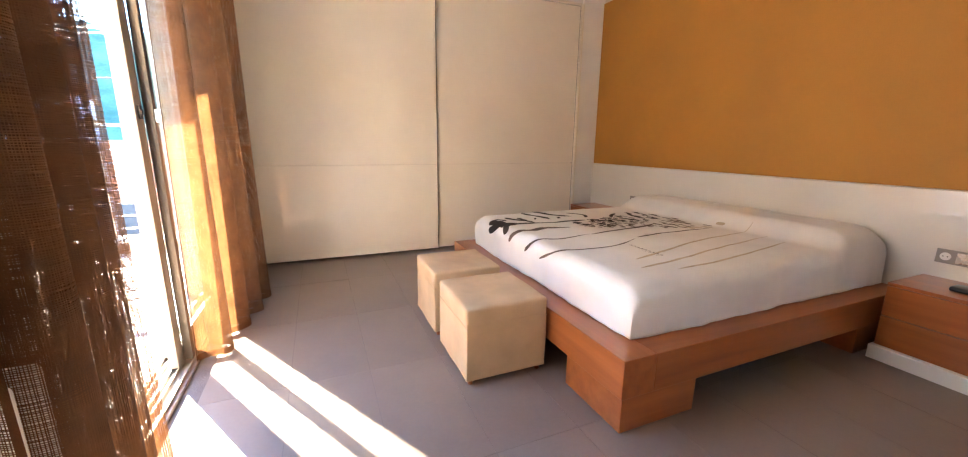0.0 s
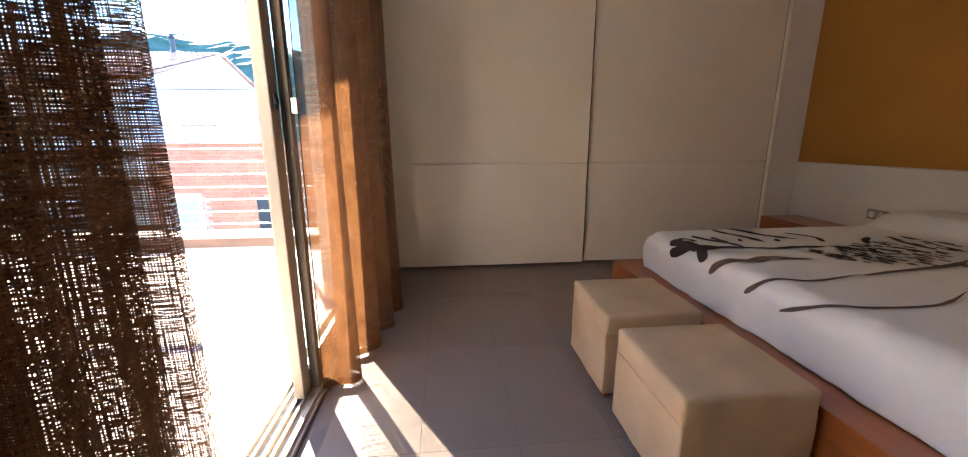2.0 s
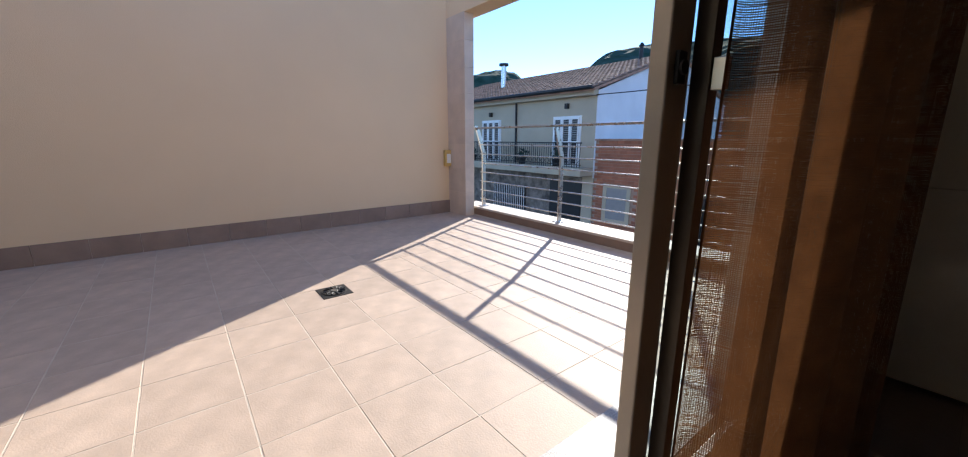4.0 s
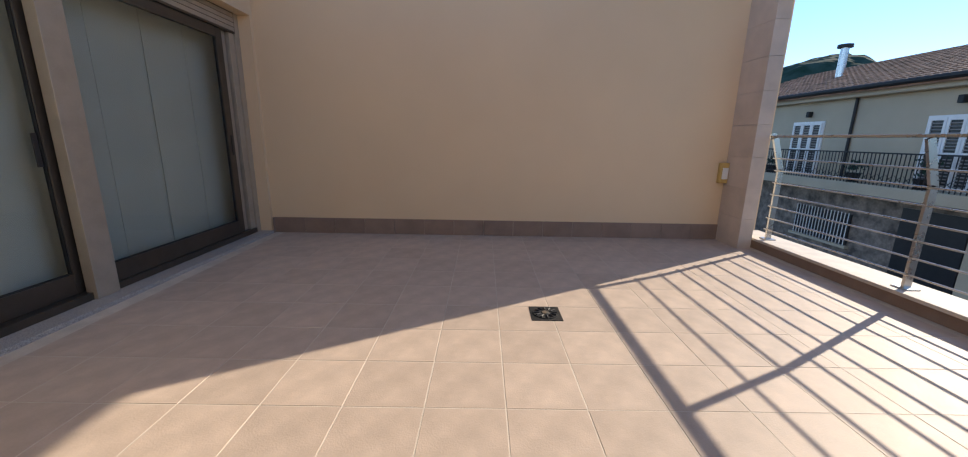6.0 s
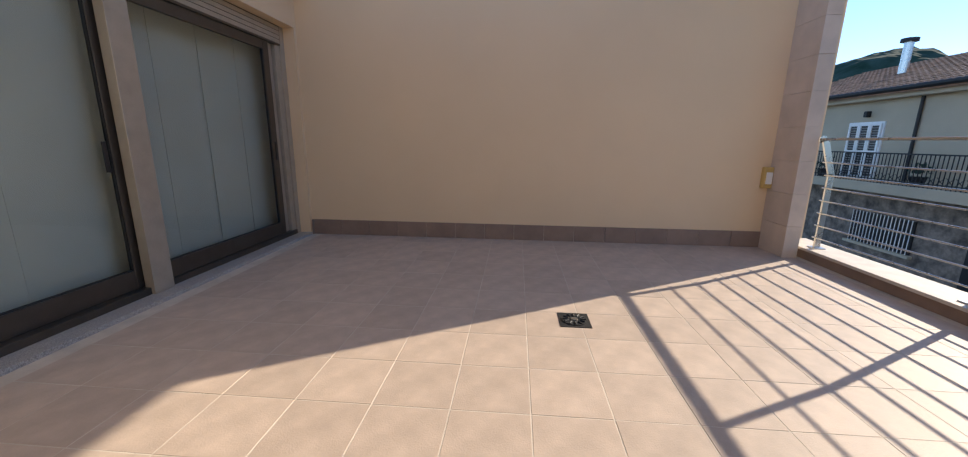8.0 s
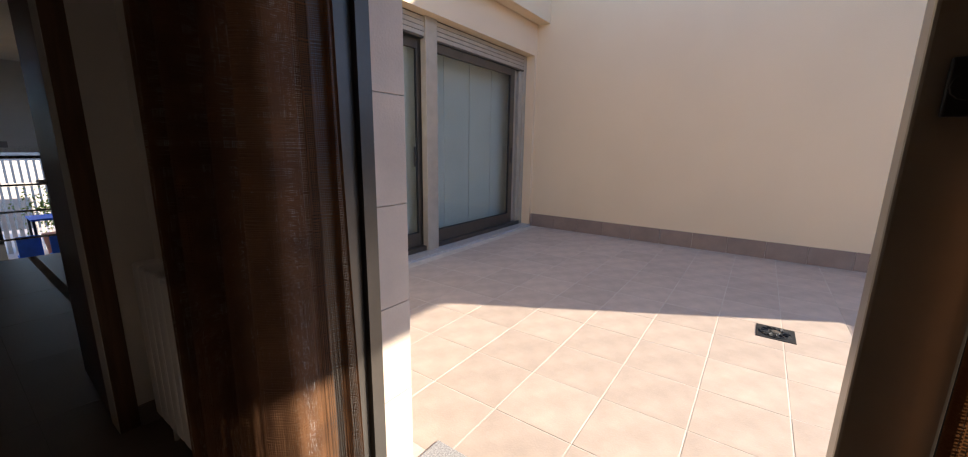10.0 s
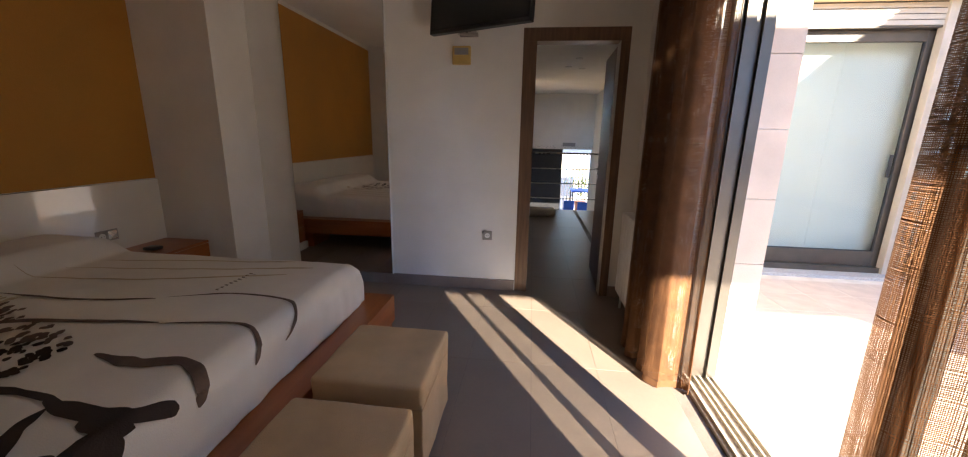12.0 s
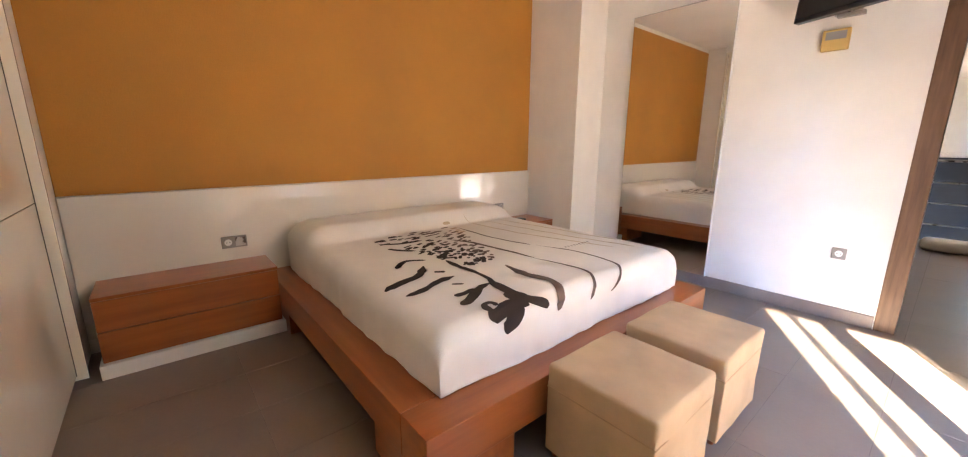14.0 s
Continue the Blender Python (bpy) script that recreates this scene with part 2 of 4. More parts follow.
setting("ceiling", boxes((-0.33, 4.15, -0.12, 4.85, CEIL, CEIL + 0.2)), M_CEIL, "plain white ceiling")
setting("baseboard", boxes((1.0, 3.28, 0.0, 0.014, 0, 0.095), (3.266, 3.28, 0.014, 0.417, 0, 0.095), (0.06, 0.074, 0.1, 1.12, 0, 0.095), (0.074, 0.2, 0.0, 0.014, 0, 0.095), bev=0.002), M_SKIRT, "grey brown tile skirting")

# ceiling downlight seen in the mirror
dl = thing("ceiling_spot", "small white recessed ceiling spotlight, switched off", "lamp")
part("ring", rod((2.2, 2.2, CEIL - 0.012), (2.2, 2.2, CEIL), 0.06, 24), M_WHITEP, dl)
part("lens", rod((2.2, 2.2, CEIL - 0.014), (2.2, 2.2, CEIL - 0.010), 0.042, 24), M_SPOT, dl)


# ---- wardrobe ----
def wardrobe():
    w = thing("wardrobe", "tall cream lacquered wardrobe with two sliding doors", "wardrobe")
    part("body", boxes((0.10, 3.62, 4.17, 4.69, 0.05, 2.75)), M_LACQ, w)
    # plinth painted near-black as the dark gap below the doors
    part("plinth", boxes((0.10, 3.62, 4.2, 4.25, 0, 0.05)), M_DARKP_SHADE, w, "recessed plinth, near-black to stand in for the shaded gap")
    for nm, x0, x1, y in (("sliding_door", 0.10, 1.85, 4.08), ("sliding_door", 1.82, 3.60, 4.115)):
        bm = bmesh.new()
        quad_box(bm, x0, x1, y, y + 0.03, 0.025, 0.948, bev=0.002)
        quad_box(bm, x0, x1, y, y + 0.03, 0.952, 2.73, bev=0.002)
        d = part(nm, bm, M_LACQ, w)
        # dark bronze here paints the shadow line where the doors overlap
        part("edge_profile_shade", boxes((x1, x1 + 0.006, y - 0.003, y + 0.03, 0.025, 2.73)), M_ALUD, d, "thin aluminium edge profile, darkened to stand in for the door gap's shade")
    part("side_panel", boxes((3.602, 3.625, 4.07, 4.2, 0.0, 2.75), bev=0.001), M_LACQ, w)
    part("top_rail", boxes((0.10, 3.6, 4.09, 4.17, 2.73, 2.758)), M_LACQ, w)


wardrobe()


# ---- headboard and bed ----
hb = thing("headboard", "white glossy lacquered headboard panel along the wall", "headboard")
part("panel", boxes((3.895, 3.928, 0.42, 4.085, 0.10, 0.94), bev=0.002), M_HEADB, hb)

BX0, BX1, BY0, BY1 = 1.715, 3.89, 1.03, 3.12


def bed_frame():
    b = thing("platform_bed", "low cherry wood platform bed frame on block feet", "bed")
    part("foot_rail", boxes((BX0, BX0 + 0.17, BY0, BY1, 0.165, 0.338), bev=0.003), M_WOODX, b)
    part("side_rail", boxes((BX0 + 0.171, BX1, BY0, BY0 + 0.16, 0.165, 0.338), bev=0.003), M_WOOD, b)
    part("side_rail", boxes((BX0 + 0.171, BX1, BY1 - 0.16, BY1, 0.165, 0.338), bev=0.003), M_WOOD, b)
    part("slat_base", boxes((BX0 + 0.172, BX1, BY0 + 0.162, BY1 - 0.162, 0.2, 0.27)), M_DARKP_SHADE, b)
    for x in (BX0 + 0.015, BX1 - 0.45):
        for y in (BY0 + 0.012, BY1 - 0.40):
            part("foot_block", boxes((x, x + 0.42, y, y + 0.385, 0.0, 0.158), bev=0.003), M_WOOD, b)
            part("shadow_strip", boxes((x + 0.003, x + 0.417, y + 0.003, y + 0.382, 0.158, 0.165)), M_CHROME, b, "thin metal strip")


bed_frame()
MX0, MX1, MY0, MY1, MTOP = 1.85, 3.87, 1.15, 2.98, 0.60


def cover_top(x, y):
    """Height of the bed cover's upper side, with the pillows under it."""
    z = MTOP - 0.012 + 0.006 * noise.noise((x * 2.2, y * 2.2, 0)) + 0.003 * noise.noise((x * 7, y * 7, 3))
    e = max(0.0, min(1.0, (x - 3.33) / 0.16))
    e = e * e * (3 - 2 * e)
    f = max(0.0, min(1.0, (3.90 - x) / 0.10))
    side = max(0.0, min(1.0, (min(y - MY0, MY1 - y) + 0.02) / 0.16))
    return z + 0.105 * e * math.sqrt(f) * math.sqrt(side)


def bend(d, r):
    if d <= 0:
        return 0.0, 0.0
    if d < r * math.pi / 2:
        return r * math.sin(d / r) - d, r * (1 - math.cos(d / r))
    return r - d, r + d - r * math.pi / 2


def cover_point(s, t, r=0.085, low=0.343):
    dx0, dx1 = MX0 + r - s, s - (MX1 - 0.01)
    dy0, dy1 = MY0 + r - t, t - (MY1 - r)
    x, y, drop = s, t, 0.0
    if dx0 > 0:
        o, k = bend(dx0, r)
        x, drop = s - o, drop + k
    if dy0 > 0:
        o, k = bend(dy0, r)
        y, drop = t - o, drop + k
    if dy1 > 0:
        o, k = bend(dy1, r)
        y, drop = t + o, drop + k
    z = cover_top(min(max(x, MX0), MX1), min(max(y, MY0), MY1)) - drop
    if drop > 0.05:
        w = 0.016 * noise.noise((x * 4.3 + 3, y * 4.3, z * 2)) + 0.006 * noise.noise((x * 13, y * 13, z * 3)) + 0.0015 * math.sin((x + y) * 38) * min(1, drop * 3)
        if dx0 > 0:
            x += w
        if dy0 > 0:
            y += w
        if dy1 > 0:
            y -= w
    return x, y, max(z, low)


def bed_cover():
    ns, nt2 = 110, 110
    s0, s1, t0, t1 = MX0 - 0.28, MX1 - 0.005, MY0 - 0.28, MY1 + 0.28
    v = [cover_point(s0 + (s1 - s0) * i / ns, t0 + (t1 - t0) * j / nt2) for i in range(ns + 1) for j in range(nt2 + 1)]
    f = [(i * (nt2 + 1) + j, (i + 1) * (nt2 + 1) + j, (i + 1) * (nt2 + 1) + j + 1, i * (nt2 + 1) + j + 1) for i in range(ns) for j in range(nt2)]
    c = thing("bed_cover", "white cotton bed cover with dark branching print over the pillows", "bedding")
    cl = part("cloth", (v, f), M_SHEET, c, smooth=True)
    return c


cover = bed_cover()
mt = thing("mattress", "white mattress on the platform under the cover", "mattress")
part("core", boxes((MX0 + 0.05, MX1 - 0.02, MY0 + 0.05, MY1 - 0.05, 0.27, MTOP - 0.06), bev=0.03), M_SHEET, mt)


def stroke(pts, w0, w1, steps=40, wob=0.0, seed=0):
    """A brush stroke laid on the cover: points (along the bed from the foot, across it), width from w0 to w1."""
    P = [Vector((p[0], p[1])) for p in pts]
    seq = [P[0]] + P + [P[-1]]
    line = []
    for k in range(1, len(seq) - 2):
        a, b, c, d = seq[k - 1:k + 3]
        for i in range(steps // (len(P) - 1) + 1):
            t = i / (steps // (len(P) - 1) + 1)
            line.append(0.5 * ((2 * b) + (c - a) * t + (2 * a - 5 * b + 4 * c - d) * t * t + (3 * b - a - 3 * c + d) * t ** 3))
    line.append(P[-1])
    n = len(line)
    v, f = [], []
    for i, p in enumerate(line):
        q = line[min(i + 1, n - 1)] - line[max(i - 1, 0)]
        if q.length < 1e-6:
            q = Vector((1, 0))
        q = Vector((-q.y, q.x)).normalized()
        k = i / (n - 1)
        w = (w0 + (w1 - w0) * k) * min(1, 4.5 * k + 0.12, 6 * (1 - k) + 0.25) * (1 + wob * noise.noise((p.x * 17, p.y * 17, seed)))
        for j in (-1, -0.33, 0.33, 1):
            s = p + q * (w * j)
            x, y, z = cover_point(s.x, s.y)
            v.append((x - (0.0035 if s.x < MX0 + 0.08 else 0), y, z + 0.004))
        if i:
            for j in range(3):
                o = 4 * (i - 1) + j
                f.append((o, o + 1, o + 5, o + 4))
    return v, f


def prints():
    rnd = random.Random(5)
    dark = [
        ([(2.185, 2.475), (2.085, 2.490), (1.985, 2.500), (1.905, 2.505)], 0.016, 0.042),
        ([(2.015, 2.505), (1.945, 2.520), (1.875, 2.545)], 0.040, 0.040),
        ([(1.945, 2.505), (1.900, 2.475), (1.865, 2.425), (1.845, 2.395)], 0.036, 0.017),
        ([(1.915, 2.535), (1.860, 2.585), (1.825, 2.635), (1.810, 2.675)], 0.040, 0.026),
        ([(1.925, 2.535), (1.900, 2.605), (1.885, 2.665), (1.875, 2.725)], 0.034, 0.030),
        ([(2.145, 2.495), (2.130, 2.565), (2.085, 2.635), (2.045, 2.695), (2.020, 2.755)], 0.018, 0.026),
        ([(1.895, 2.685), (1.930, 2.695), (1.965, 2.680), (1.970, 2.650), (1.945, 2.640), (1.930, 2.655)], 0.022, 0.010),
        ([(2.58, 2.45), (2.44, 2.46), (2.3, 2.45), (2.13, 2.47)], 0.022, 0.010),
        ([(2.56, 2.61), (2.44, 2.71), (2.40, 2.82), (2.36, 2.93)], 0.020, 0.028),
        ([(2.33, 2.57), (2.31, 2.68), (2.26, 2.79), (2.24, 2.89)], 0.024, 0.016)]
    dark2 = [([(2.65, 2.54), (2.70, 2.64), (2.60, 2.75)], 0.017, 0.016), ([(3.06, 2.32), (3.07, 2.48), (3.13, 2.6)], 0.018, 0.012),
             ([(2.86, 2.48), (2.92, 2.55), (3.0, 2.6)], 0.016, 0.014), ([(2.14, 2.60), (2.12, 2.66), (2.12, 2.72)], 0.012, 0.018),
             ([(2.21, 2.60), (2.24, 2.65)], 0.009, 0.009), ([(2.73, 2.27), (2.74, 2.35), (2.78, 2.40)], 0.014, 0.018),
             ([(2.41, 2.57), (2.44, 2.62)], 0.014, 0.014), ([(2.70, 2.44), (2.62, 2.42), (2.60, 2.36)], 0.016, 0.014)]
    mid = [
        ([(2.30, 2.25), (2.11, 2.28), (1.98, 2.25), (1.85, 2.31), (1.80, 2.34)], 0.028, 0.020),
        ([(2.98, 2.15), (2.81, 2.09), (2.6, 2.06), (2.3, 2.02)], 0.018, 0.009), ([(2.3, 2.03), (2.02, 1.98), (1.87, 2.04), (1.79, 2.10)], 0.006, 0.013),
        ([(3.25, 1.88), (2.81, 1.88), (2.51, 1.83)], 0.008, 0.008), ([(2.48, 1.81), (2.24, 1.72), (1.98, 1.73), (1.87, 1.80), (1.79, 1.92)], 0.006, 0.010)]
    pale = [([(3.42, 1.7), (2.85, 1.64), (2.43, 1.53), (2.14, 1.45)], 0.007, 0.010), ([(3.35, 1.55), (2.75, 1.46), (2.3, 1.37), (2.06, 1.33)], 0.006, 0.010),
            ([(3.3, 1.41), (2.73, 1.31), (2.21, 1.25)], 0.006, 0.009)]
    for rows, m in ((dark, M_PRINT), (dark2, M_PRINT), (mid, M_PRINT2), (pale, M_PRINT3)):
        for k, (p, a, b) in enumerate(rows):
            part("print_stroke", stroke(p, a, b, wob=0.35, seed=k), m, cover)
    # the cloud of spots that fans out from the pillow side
    for k in range(175):
        u, a = rnd.random() ** 0.8, rnd.random()
        x = 3.38 - 0.94 * u - 0.12 * a * a * (1 - u)
        y = (1.78 + 0.42 * u) * (1 - a) + (2.58 - 0.20 * u) * a
        ang = 1.5 - 0.9 * u + rnd.uniform(-0.25, 0.25)
        ln = rnd.uniform(0.025, 0.085) * (1.1 - 0.4 * u)
        m = M_PRINT if y > 2.22 else (M_PRINT2 if y > 1.92 else M_PRINT3)
        p = [(x, y), (x - ln * 0.5 * math.cos(ang), y + 0.5 * ln * math.sin(ang) + rnd.uniform(-.008, .008)), (x - ln * math.cos(ang), y + ln * math.sin(ang))]
        part("print_spot", stroke(p, rnd.uniform(0.008, 0.017), rnd.uniform(0.007, 0.015), steps=12, wob=0.5, seed=k), m, cover)
    for k in range(9):
        part("print_mark", stroke([(2.32 - 0.003 * k, 1.70 - 0.028 * k), (2.34, 1.69 - 0.028 * k), (2.325, 1.685 - 0.028 * k)], 0.003, 0.003, steps=6), M_PRINT2, cover)


prints()


# ---- nightstands ----
def nightstand(x0, x1, y0, y1, label):
    n = thing("nightstand", label, "nightstand", "nightstands by the bed")
    part("plinth", boxes((x0 - 0.02, x1, y0 - 0.015, y1 + 0.015, 0.0, 0.08), bev=0.003), M_WHITEP, n, "white lacquered plinth")
    part("body", boxes((x0 + 0.02, x1, y0, y1, 0.081, 0.43), bev=0.002), M_WOODX, n)
    part("top", boxes((x0, x1, y0 - 0.002, y1 + 0.002, 0.431, 0.45), bev=0.003), M_WOODX, n)
    for z0, z1 in ((0.085, 0.255), (0.262, 0.428)):
        part("drawer", boxes((x0, x0 + 0.019, y0 + 0.001, y1 - 0.001, z0, z1), bev=0.003), M_WOODX, n)


nightstand(3.535, 3.893, 3.125, 4.0, "wide low cherry wood nightstand with two drawers on a white plinth")
nightstand(3.50, 3.893, 0.44, 0.985, "small cherry wood nightstand on a white plinth beside the pillar")
ph = thing("alarm_clock", "small black rounded device lying on the nightstand", "device")
part("case", boxes((3.62, 3.72, 0.72, 0.80, 0.45, 0.475), bev=0.01), M_DARKP_SHADE, ph, smooth=True)


# ---- ottomans ----
def ottoman(x0, x1, y0, y1, h, seed):
    o = thing("ottoman", "square sand-coloured fabric ottoman cube at the foot of the bed", "ottoman", "ottomans at the foot of the bed")
    bm = box(x0, x1, y0, y1, 0.028, h - 0.075, bev=0.006)
    bmesh.ops.subdivide_edges(bm, edges=bm.edges[:], cuts=4, use_grid_fill=True)
    bm2 = box(x0 - 0.002, x1 + 0.002, y0 - 0.002, y1 + 0.002, h - 0.10, h, bev=0.016)
    bmesh.ops.subdivide_edges(bm2, edges=[e for e in bm2.edges if e.calc_length() > 0.08], cuts=7, use_grid_fill=True)
    for b in (bm, bm2):
        for v in b.verts:
            n = Vector((noise.noise((v.co.x * 8, v.co.y * 8, v.co.z * 8 + seed)), noise.noise((v.co.y * 8, v.co.z * 8, seed)), 0.6 * noise.noise((v.co.x * 9, seed, v.co.y * 9))))
            v.co += n * 0.006
    part("skirt", bm, M_OTTO, o)
    part("cushion_top", bm2, M_OTTO, o, smooth=True)
    for (a, b) in (((x0, y0), (x1, y0)), ((x1, y0), (x1, y1)), ((x1, y1), (x0, y1)), ((x0, y1), (x0, y0))):
        part("piping", rod((*a, h - 0.098), (*b, h - 0.098), 0.0022, 6), M_OTTOP, o)
    for x in (x0 + 0.03, x1 - 0.03):
        for y in (y0 + 0.03, y1 - 0.03):
            part("foot", rod((x, y, 0), (x, y, 0.032), 0.013, 10), M_WOOD, o)


ottoman(1.255, 1.695, 1.57, 2.02, 0.41, 1)
ottoman(1.255, 1.695, 2.13, 2.58, 0.41, 7)


# ---- wall things ----
mi = thing("wall_mirror", "tall frameless wall mirror reaching down to the skirting", "mirror")
part("mirror_glass", boxes((2.095, 2.965, 0.022, 0.027, 0.10, 2.385)), M_MIRROR, mi)
part("backing", boxes((2.09, 2.97, 0.0145, 0.0215, 0.097, 2.39)), M_GREYP, mi)
part("edge_strip", boxes((2.083, 2.092, 0.0145, 0.03, 0.097, 2.39)), M_WHITEP, mi)


def socket(name, m, double=False):
    s = thing(name, "grey plastic wall socket" + (" and blank plate, double frame" if double else ", single"), "socket", "wall sockets")
    w = 0.075 if double else 0.04
    part("frame_plate", box(-w, w, -0.009, 0, -0.04, 0.04, bev=0.003, m=m), M_GREYP, s)
    cx = -0.036 if double else 0
    bm = bmesh.new()
    bmesh.ops.create_cone(bm, cap_ends=True, segments=24, radius1=0.022, radius2=0.022, depth=0.004, matrix=m @ pose(cx, -0.010, 0, 90))
    part("insert", bm, M_WHITEP, s, "pale round socket insert")
    for d in (-0.009, 0.009):
        bm = bmesh.new()
        bmesh.ops.create_cone(bm, cap_ends=True, segments=8, radius1=0.003, radius2=0.003, depth=0.004, matrix=m @ pose(cx + d, -0.012, 0, 90))
        part("pin_hole", bm, M_DARKP_SHADE, s)
    if double:
        part("blank", box(0.006, 0.066, -0.012, -0.009, -0.03, 0.03, bev=0.002, m=m), M_STEEL, s)


socket("wall_socket", pose(1.243, 0.0, 0.49, 0, 0, 180))
socket("wall_socket", pose(3.895, 3.30, 0.575, 0, 0, -90), True)
socket("wall_socket", pose(3.895, 0.88, 0.575, 0, 0, -90), True)

th = thing("thermostat", "yellowed plastic wall thermostat with a dark display", "thermostat")
part("housing", box(1.40, 1.545, 0, 0.032, 1.865, 2.0, bev=0.006), M_BEIGEP, th)
part("display", box(1.418, 1.527, 0.032, 0.035, 1.935, 1.985, bev=0.001), M_GREYP, th, "dark grey display")
part("dial_slot", box(1.43, 1.515, 0.032, 0.034, 1.962, 1.978), M_DARKP_SHADE, th)

tv = thing("television", "black flat television tilted on a wall arm", "television")
TVM = pose(1.30, 0.34, 2.29, 0, 0, 180 - 24.5) @ pose(0, 0, 0, -6)
part("housing", box(-0.41, 0.41, 0.0, 0.05, -0.25, 0.25, bev=0.008, m=TVM), M_DARKP_SHADE, tv)
part("screen", box(-0.395, 0.395, -0.003, 0.0, -0.225, 0.235, m=TVM), M_SCREEN, tv)
part("bracket_plate", boxes((1.36, 1.50, 0.0, 0.03, 2.08, 2.30), bev=0.003), M_STEEL, tv)
part("bracket_arm", rod((1.43, 0.03, 2.2), (1.33, 0.28, 2.24), 0.018), M_STEEL, tv)
part("cable_box", boxes((1.34, 1.48, 0.03, 0.07, 2.06, 2.085), bev=0.003), M_GREYP, tv)

# ---- door to the landing ----
dr = thing("door_1", "open walnut brown wooden door with a lever handle", "door", kind="structure")
fr = part("door_frame", boxes((0.89, 0.995, -0.13, 0.006, 0, 2.035), (0.20, 0.268, -0.13, 0.006, 0, 2.035), (0.20, 0.995, -0.13, 0.006, 2.035, 2.13), bev=0.003), M_DOORW, dr)
DM = pose(0.243, -0.155, 0, 0, 0, -92)
lf = part("leaf", box(0.0, 0.61, -0.02, 0.02, 0.008, 2.03, bev=0.002, m=DM), M_DOORW, dr)
for s in (-1, 1):
    part("handle", rod(DM @ Vector((0.55, s * 0.02, 1.03)), DM @ Vector((0.55, s * 0.05, 1.03)), 0.009), M_STEEL, lf, "steel lever handle")
    part("handle_lever", rod(DM @ Vector((0.56, s * 0.048, 1.03)), DM @ Vector((0.44, s * 0.048, 1.03)), 0.008), M_STEEL, lf)
    part("handle_plate", box(0.53, 0.57, s * 0.02 - 0.002, s * 0.02 + 0.002, 0.93, 1.08, m=DM), M_STEEL, lf)


# ---- radiator on the window wall ----
def radiator():
    r = thing("radiator", "white ribbed panel radiator under the window wall", "radiator")
    y = 0.20
    for i in range(9):
        part("column", boxes((0.10, 0.185, y, y + 0.068, 0.14, 0.78), bev=0.012), M_WHITEP, r)
        y += 0.074
    part("top_tube", rod((0.14, 0.19, 0.75), (0.14, y, 0.75), 0.018), M_WHITEP, r)
    part("bottom_tube", rod((0.14, 0.19, 0.17), (0.14, y, 0.17), 0.018), M_WHITEP, r)
    part("wall_bracket", boxes((0.06, 0.11, 0.4, 0.43, 0.6, 0.64)), M_WHITEP, r)
    part("supply_pipe", rod((0.14, 0.23, 0.0), (0.14, 0.23, 0.16), 0.009), M_WHITEP, r)
    k = part("valve", rod((0.14, 0.16, 0.75), (0.14, 0.20, 0.75), 0.02), M_WHITEP, r)


radiator()
kn = thing("shutter_winder", "small dark shutter strap winder on the wall", "shutter winder")
part("case", boxes((0.06, 0.085, 0.93, 0.985, 0.98, 1.06), bev=0.006), M_DARKP_SHADE, kn)


# ---- terrace window ----
def sliding_leaf(parent, axis, a0, a1, p, z0, z1, w, material, gmat, d=0.02, foot=1.1):
    """A glazed leaf between a0 and a1 along an axis, in the plane p across it."""
    def bx(u0, u1, v0, v1, k0, k1, bev=0.0):
        return box(u0, u1, v0, v1, k0, k1, bev=bev) if axis == "x" else box(v0, v1, u0, u1, k0, k1, bev=bev)
    lf = part("leaf_stile", bx(a0, a0 + w, p - d, p + d, z0, z1, 0.004), material, parent)
    part("leaf_stile", bx(a1 - w, a1, p - d, p + d, z0, z1, 0.004), material, parent)
    part("leaf_rail", bx(a0 + w, a1 - w, p - d, p + d, z0, z0 + w * foot, 0.004), material, parent)
    part("leaf_rail", bx(a0 + w, a1 - w, p - d, p + d, z1 - w, z1, 0.004), material, parent)
    for (u0, u1, k0, k1) in ((a0 + w, a0 + w + 0.008, z0 + w, z1 - w), (a1 - w - 0.008, a1 - w, z0 + w, z1 - w),
                             (a0 + w, a1 - w, z0 + w * foot, z0 + w * foot + 0.008)):
        part("gasket", bx(u0, u1, p - d * 0.6, p + d * 0.6, k0, k1), M_RUB, parent)
    g = part("pane", bx(a0 + w, a1 - w, p - 0.003, p + 0.003, z0 + w * foot, z1 - w), gmat, parent)
    g.visible_shadow = False
    return lf


win = thing("window_1", "wide bronze aluminium sliding window, one leaf slid open to the terrace", "window", kind="structure")
part("sill_track", boxes((-0.185, 0.0, 1.12, 3.45, 0.0, 0.018), bev=0.002), M_ALU, win)
for x in (-0.165, -0.135, -0.095, -0.065, -0.02):
    part("track_rail", boxes((x - 0.004, x + 0.004, 1.16, 3.41, 0.018, 0.036)), M_ALU, win)
part("frame_jamb", boxes((-0.185, 0.0, 1.12, 1.165, 0.018, 2.42), bev=0.003), M_ALUD, win)
part("jamb_channel", boxes((-0.17, -0.125, 1.165, 1.185, 0.036, 2.40)), M_ALUD, win)
part("jamb_channel", boxes((-0.09, -0.045, 1.165, 1.185, 0.036, 2.40)), M_ALUD, win)
